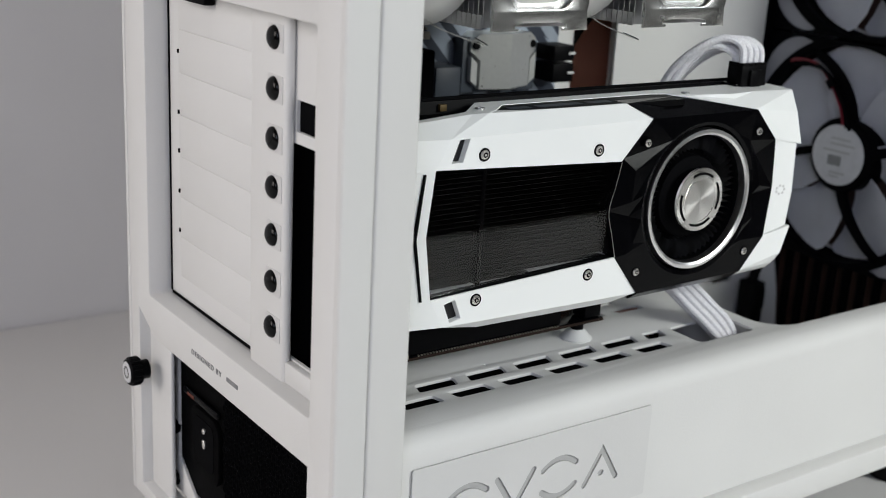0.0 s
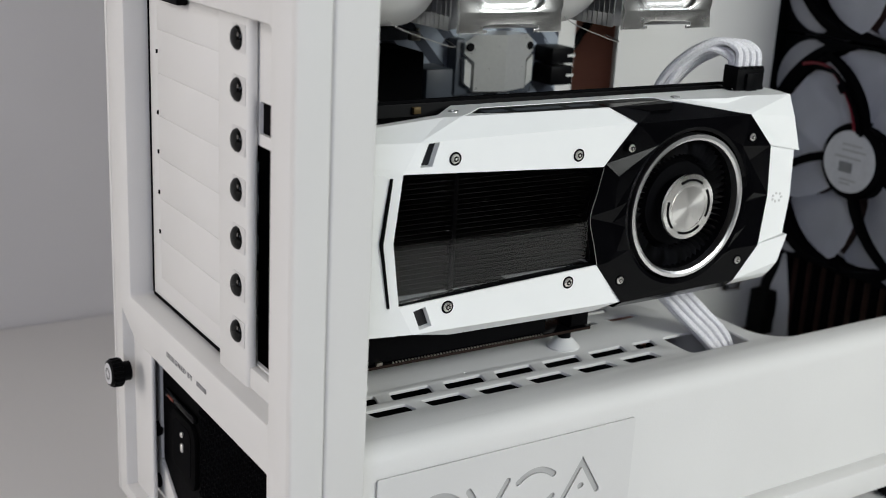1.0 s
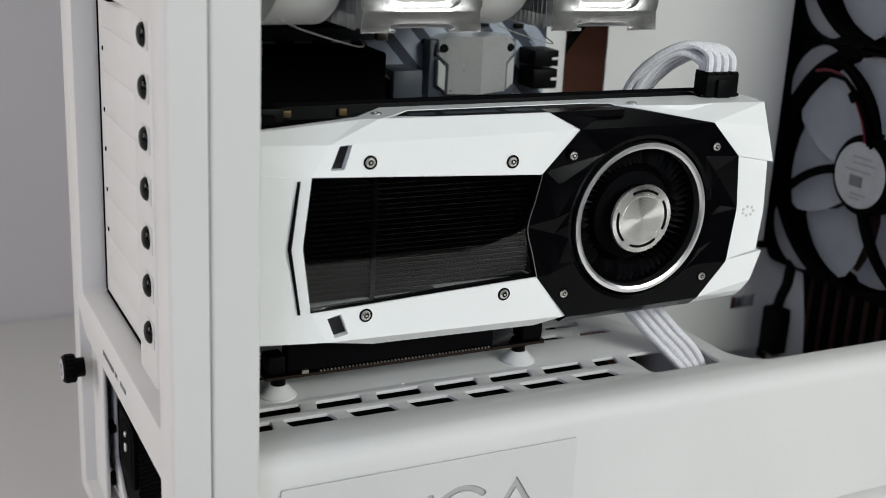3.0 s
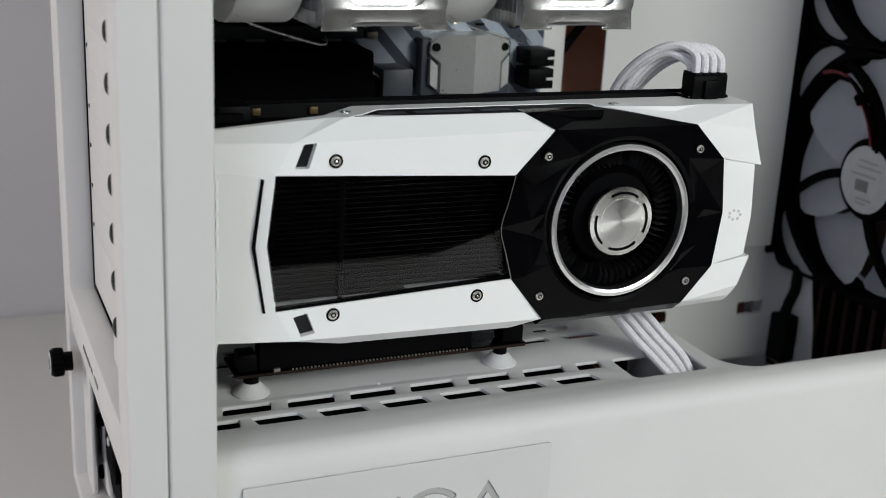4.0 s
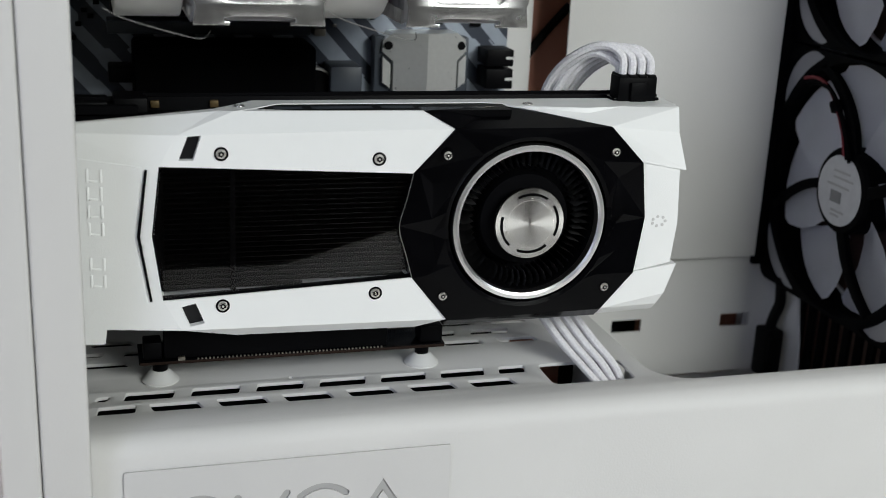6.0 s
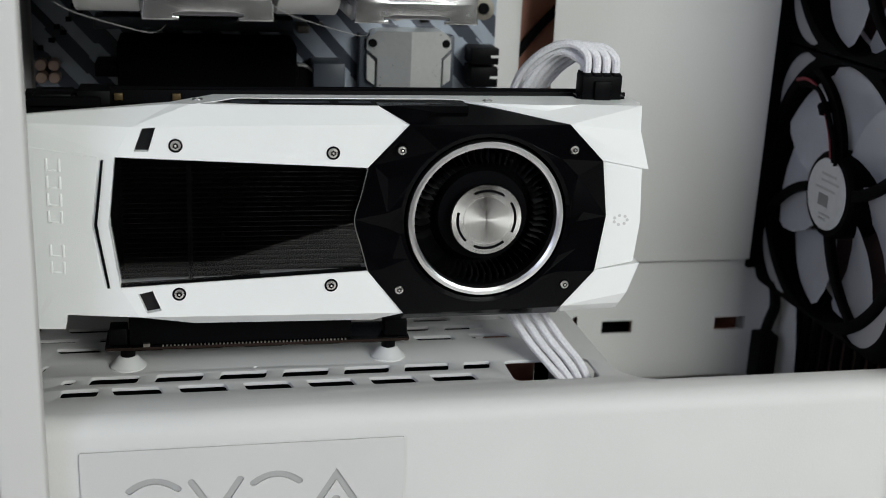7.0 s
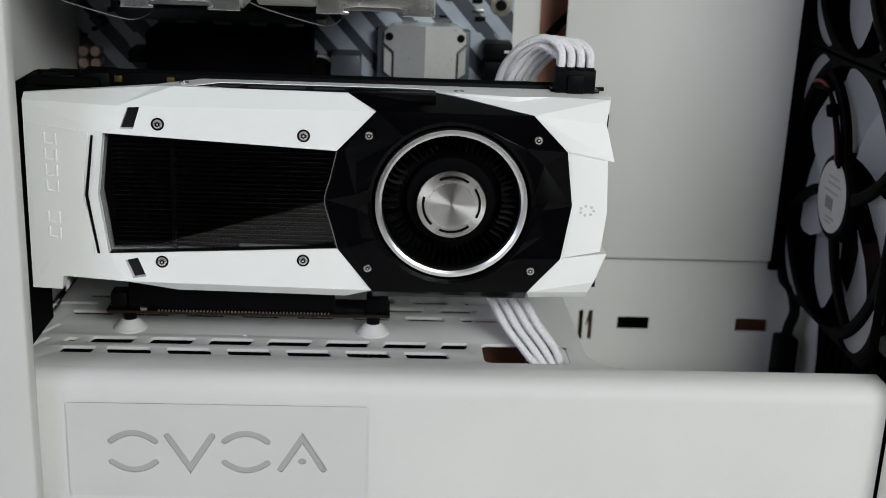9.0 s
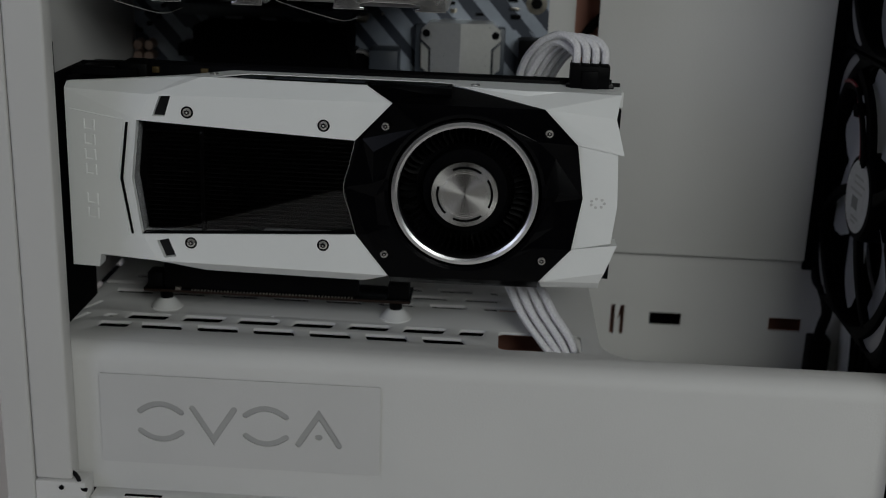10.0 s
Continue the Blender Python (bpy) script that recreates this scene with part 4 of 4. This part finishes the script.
def cooler_fan(x0):
    part("fan_frame", sheet("x", x0, x0 + 26, rect(19, 157, ZB - 2.5, ZB + 135.5, 48, 10), [ring_points(88, ZB + 66.5, 64, 56)], 0.8), FAN_WHITE, cooler, "white fan frame with rounded corners")
    part("fan_hub", lathe("x", (x0, 88, ZB + 66), [(0, 4), (20, 4), (22, 6), (22, 22)], 32), FAN_WHITE, cooler)
    for i in range(9):
        bm = bmesh.new()
        a = 2 * math.pi * i / 9
        vs = []
        for r, da in ((21, 0.0), (42, 0.25), (62, 0.55)):
            for s in (0, 1):
                t = a + da + (0.42 if s else 0)
                vs.append(bm.verts.new((x0 + (7 if s else 19), 88 + r * math.cos(t), ZB + 66 + r * math.sin(t))))
        for j in (0, 2):
            bm.faces.new((vs[j], vs[j + 1], vs[j + 3], vs[j + 2]))
        bmesh.ops.solidify(bm, geom=bm.faces[:], thickness=1.0)
        part("fan_blade", bm, FAN_WHITE, cooler)


tower(77.4, 128.0)
tower(160.2, 211.0)
cooler_fan(49.5)
cooler_fan(131.5)
for x0, x1 in ((45, 86), (128.5, 170)):
    part("clip_wire", tube([(x0, 17.5, ZB + 6), (x0 + 8, 17.8, ZB + 2), (x1 - 12, 22, ZB - 4.5), (x1 - 4, 26, ZB - 6), (x1, 40, ZB - 5)], 0.22, 6), WIRE, cooler)
part("heat_pipes", box(85, 205, 110, 180, ZB - 2, ZB + 60, 3), BLACK_MATT, cooler)


# ---- front fans ----
def corner_gaps(hy, z):
    """One crescent opening between the ring and the ear at each corner of a fan frame."""
    gaps = []
    for q in range(4):
        c = 45 + 90 * q
        inner = [(hy + 75.6 * math.cos(radians(c + d)), z + 75.6 * math.sin(radians(c + d))) for d in range(-19, 20, 4)]
        outer = []
        for d in range(19, -20, -4):
            r = 75.9 + 11.5 * (1 - (d / 19) ** 2) ** 0.8
            outer.append((hy + r * math.cos(radians(c + d)), z + r * math.sin(radians(c + d))))
        gaps.append(inner + outer)
    return gaps


def fan_blade(hy, z, a):
    """A broad swept blade with a fold along its middle and a rounded tip."""
    bm = bmesh.new()
    rows = []
    for r, da, wide in ((20, 0.0, 0.88), (30, 0.04, 0.88), (42, 0.11, 0.90), (55, 0.21, 0.92), (65, 0.31, 0.90), (68.4, 0.38, 0.78)):
        row = []
        for s in range(6):
            u = s / 5
            t = a + da + wide * u
            fold = 3.4 * (1 - abs(2 * u - 1))
            row.append(bm.verts.new((437.6 + 9 * u - fold * (r / 68) * 0.3, hy + r * math.cos(t), z + r * math.sin(t))))
        rows.append(row)
    for p, q in zip(rows, rows[1:]):
        for s in range(5):
            bm.faces.new((p[s], p[s + 1], q[s + 1], q[s]))
    bmesh.ops.solidify(bm, geom=bm.faces[:], thickness=1.0)
    return bm


def fan_strut(hy, z, a0, bend, w0, w1):
    """Outline of a curved strut from the hub to the ring."""
    left, right = [], []
    for i in range(9):
        u = i / 8
        t, r, w = radians(a0 - bend * u), 19 + 53 * u, w0 + (w1 - w0) * u
        y, zz = hy + r * math.cos(t), z + r * math.sin(t)
        left.append((y - w * math.sin(t), zz + w * math.cos(t)))
        right.append((y + w * math.sin(t), zz - w * math.cos(t)))
    return left + right[::-1]


def case_fan(z):
    """Struts and sticker look into the case, blades lie behind them."""
    f = thing("case_fan", "black framed fan with pale grey blades and a round sticker", "fan", "fans in the front of the case", at=(443, 104, z))
    hy = 104
    part("fan_frame", sheet("x", 431, 436, rect(hy - 71.5, hy + 71.5, z - 71.5, z + 71.5, 9, 5), [ring_points(hy, z, 69.5, 64)] + corner_gaps(hy, z), 0.4), FAN_BLACK, f)
    part("fan_ring", lathe("x", (436, hy, z), [(69.5, 0.1), (70.5, 4), (71, 20), (74.5, 20), (74.5, 0.1)], 64, close=True), FAN_BLACK, f)
    part("mounting_flange", sheet("x", 451.5, 456, rect(hy - 71.5, hy + 71.5, z - 71.5, z + 71.5, 9, 5), [ring_points(hy, z, 74.6, 64)]), FLANGE, f)
    for pad in corner_gaps(hy, z):
        part("corner_pad", sheet("x", 433.5, 436.5, [(hy + (y - hy) * 1.004, z + (h - z) * 1.004) for y, h in pad]), FLANGE, f, "pale grey rubber corner pad")
    part("hub", lathe("x", (431, hy, z), [(0, -0.5), (22.4, -0.5), (24, 1.5), (24, 20)], 40), FAN_BLACK, f)
    s = part("sticker", lathe("x", (430.3, hy + 1, z), [(0, -0.2), (19.4, -0.2), (19.6, 0.2)], 48), LABEL, f, "pale round maker's sticker")
    for dz, y0, w in ((10.5, 0, 15), (7, -2, 18), (2.5, 2, 20), (-11.5, 0, 12), (-14, 2, 8)):
        part("print_bar", box(429.9, 430.2, hy + y0 - w / 2, hy + y0 + w / 2, z + dz - 0.6, z + dz + 0.6), GROOVE_SHADE_PRINT, s)
    part("print_block", box(429.9, 430.2, hy - 2, hy + 8, z - 7, z - 0.5), GROOVE_MID, s)
    for a0, bend, w0, w1 in ((102, 40, 4.8, 3.4), (359, 22, 2.9, 2.6), (170, 16, 3.4, 2.8), (262, 24, 3.8, 2.8)):
        part("strut", sheet("x", 431, 435, fan_strut(hy, z, a0, bend, w0, w1), (), 0.8), FAN_BLACK, f)
    for i in range(7):
        part("blade", fan_blade(hy, z, 2 * math.pi * i / 7 + 0.02), BLADE, f, "pale grey fan blade")
    way = [(19, 96), (30, 86), (42, 77), (52, 71), (60, 65), (66, 57), (70, 50)]
    for mat, off, r in ((RED, 1.5, 1.1), (FAN_BLACK, -1.2, 1.3), (FAN_BLACK, -3.6, 1.2)):
        pts = [(429.4, hy + k * math.cos(radians(a)) + off, z + k * math.sin(radians(a)) + off * 0.5) for k, a in way]
        part("red_wire" if mat is RED else "black_wire", tube(pts, r, 6), mat, f)
    tie = [(428.6, hy + k * math.cos(radians(a)) - 1, z + k * math.sin(radians(a))) for k, a in ((44, 75), (49, 72.5))]
    part("cable_tie", tube(tie, 3.4, 8), FAN_BLACK, f)


for zf in (247.0, 391.5):
    case_fan(zf)
tagged(part("fan_cable", tube([(433, 152, 178), (437, 157, 170), (440, 161, 160), (439, 164, 150), (438, 165, 141), (438, 165, 130)], 3.4, 8), RUBBER), "black fan cable hanging beside the front fans", "cable")
plug = thing("cable_plug", "black cable plug below the front fan", "plug", at=(438, 165, 131))
part("plug_body", box(432, 444.5, 158, 172, 112, 143, 1.5), RUBBER, plug)
part("plug_ridge", box(433.5, 443, 156.6, 158.2, 124, 139, 0.6), RUBBER, plug)
part("pin_row", box(434.5, 442, 160, 170, 110.4, 112.2, 0.3), TIN, plug)



# ---- sleeved cables of the card ----
def power_plug():
    p = thing("power_plug", "black eight pin power plug on top of the card", "plug", at=(280, 60, 306))
    part("plug_body", box(270.5, 289.5, 54.5, 64.5, 306, 318.5, 0.6), BLACK, p)
    part("plug_latch", box(276, 284, 52.8, 54.4, 305.6, 316, 0.5), BLACK, p)
    part("plug_socket", box(268.8, 292, 56, 66.3, 303.2, 308.6, 0.6), BLACK_GLOSS, p)
    for k in range(4):
        part("plug_lip", box(271.0 + k * 4.6, 274.8 + k * 4.6, 54.2, 64.8, 317.8, 319.4, 0.4), BLACK, p)


power_plug()
for row in range(2):
    for k in range(4):
        x, y = 273 + k * 4.6, 57.3 + row * 4.6
        up = 331.5 - row * 4.5 - 0.4 * k
        back = 246 + k * 3.8 + row * 4
        c = tube([(x, y, 317.5), (x - 0.5, y + 1, up - 4), (x - 8 - row, y + 7, up), (back + 8, y + 16 + k, up - 7), (back + 1, 84 + k * 2.5, up - 22), (back, 92 + k * 2, 285), (back + 1, 94, 235), (244 + k * 5.4, 82 - row * 5, 208), (252 + k * 5.6, 64 - row * 5, 191), (263 + k * 5.4, 54 - row * 4, 178), (274 + k * 3.4, 50 - row * 3, 165), (280 + k * 2, 52, 150)], 1.9, 8)
        tagged(part("sleeved_cable", c, SLEEVE), "white braided cable looping from the card's power plug", "cable", "sleeved cables of the card")
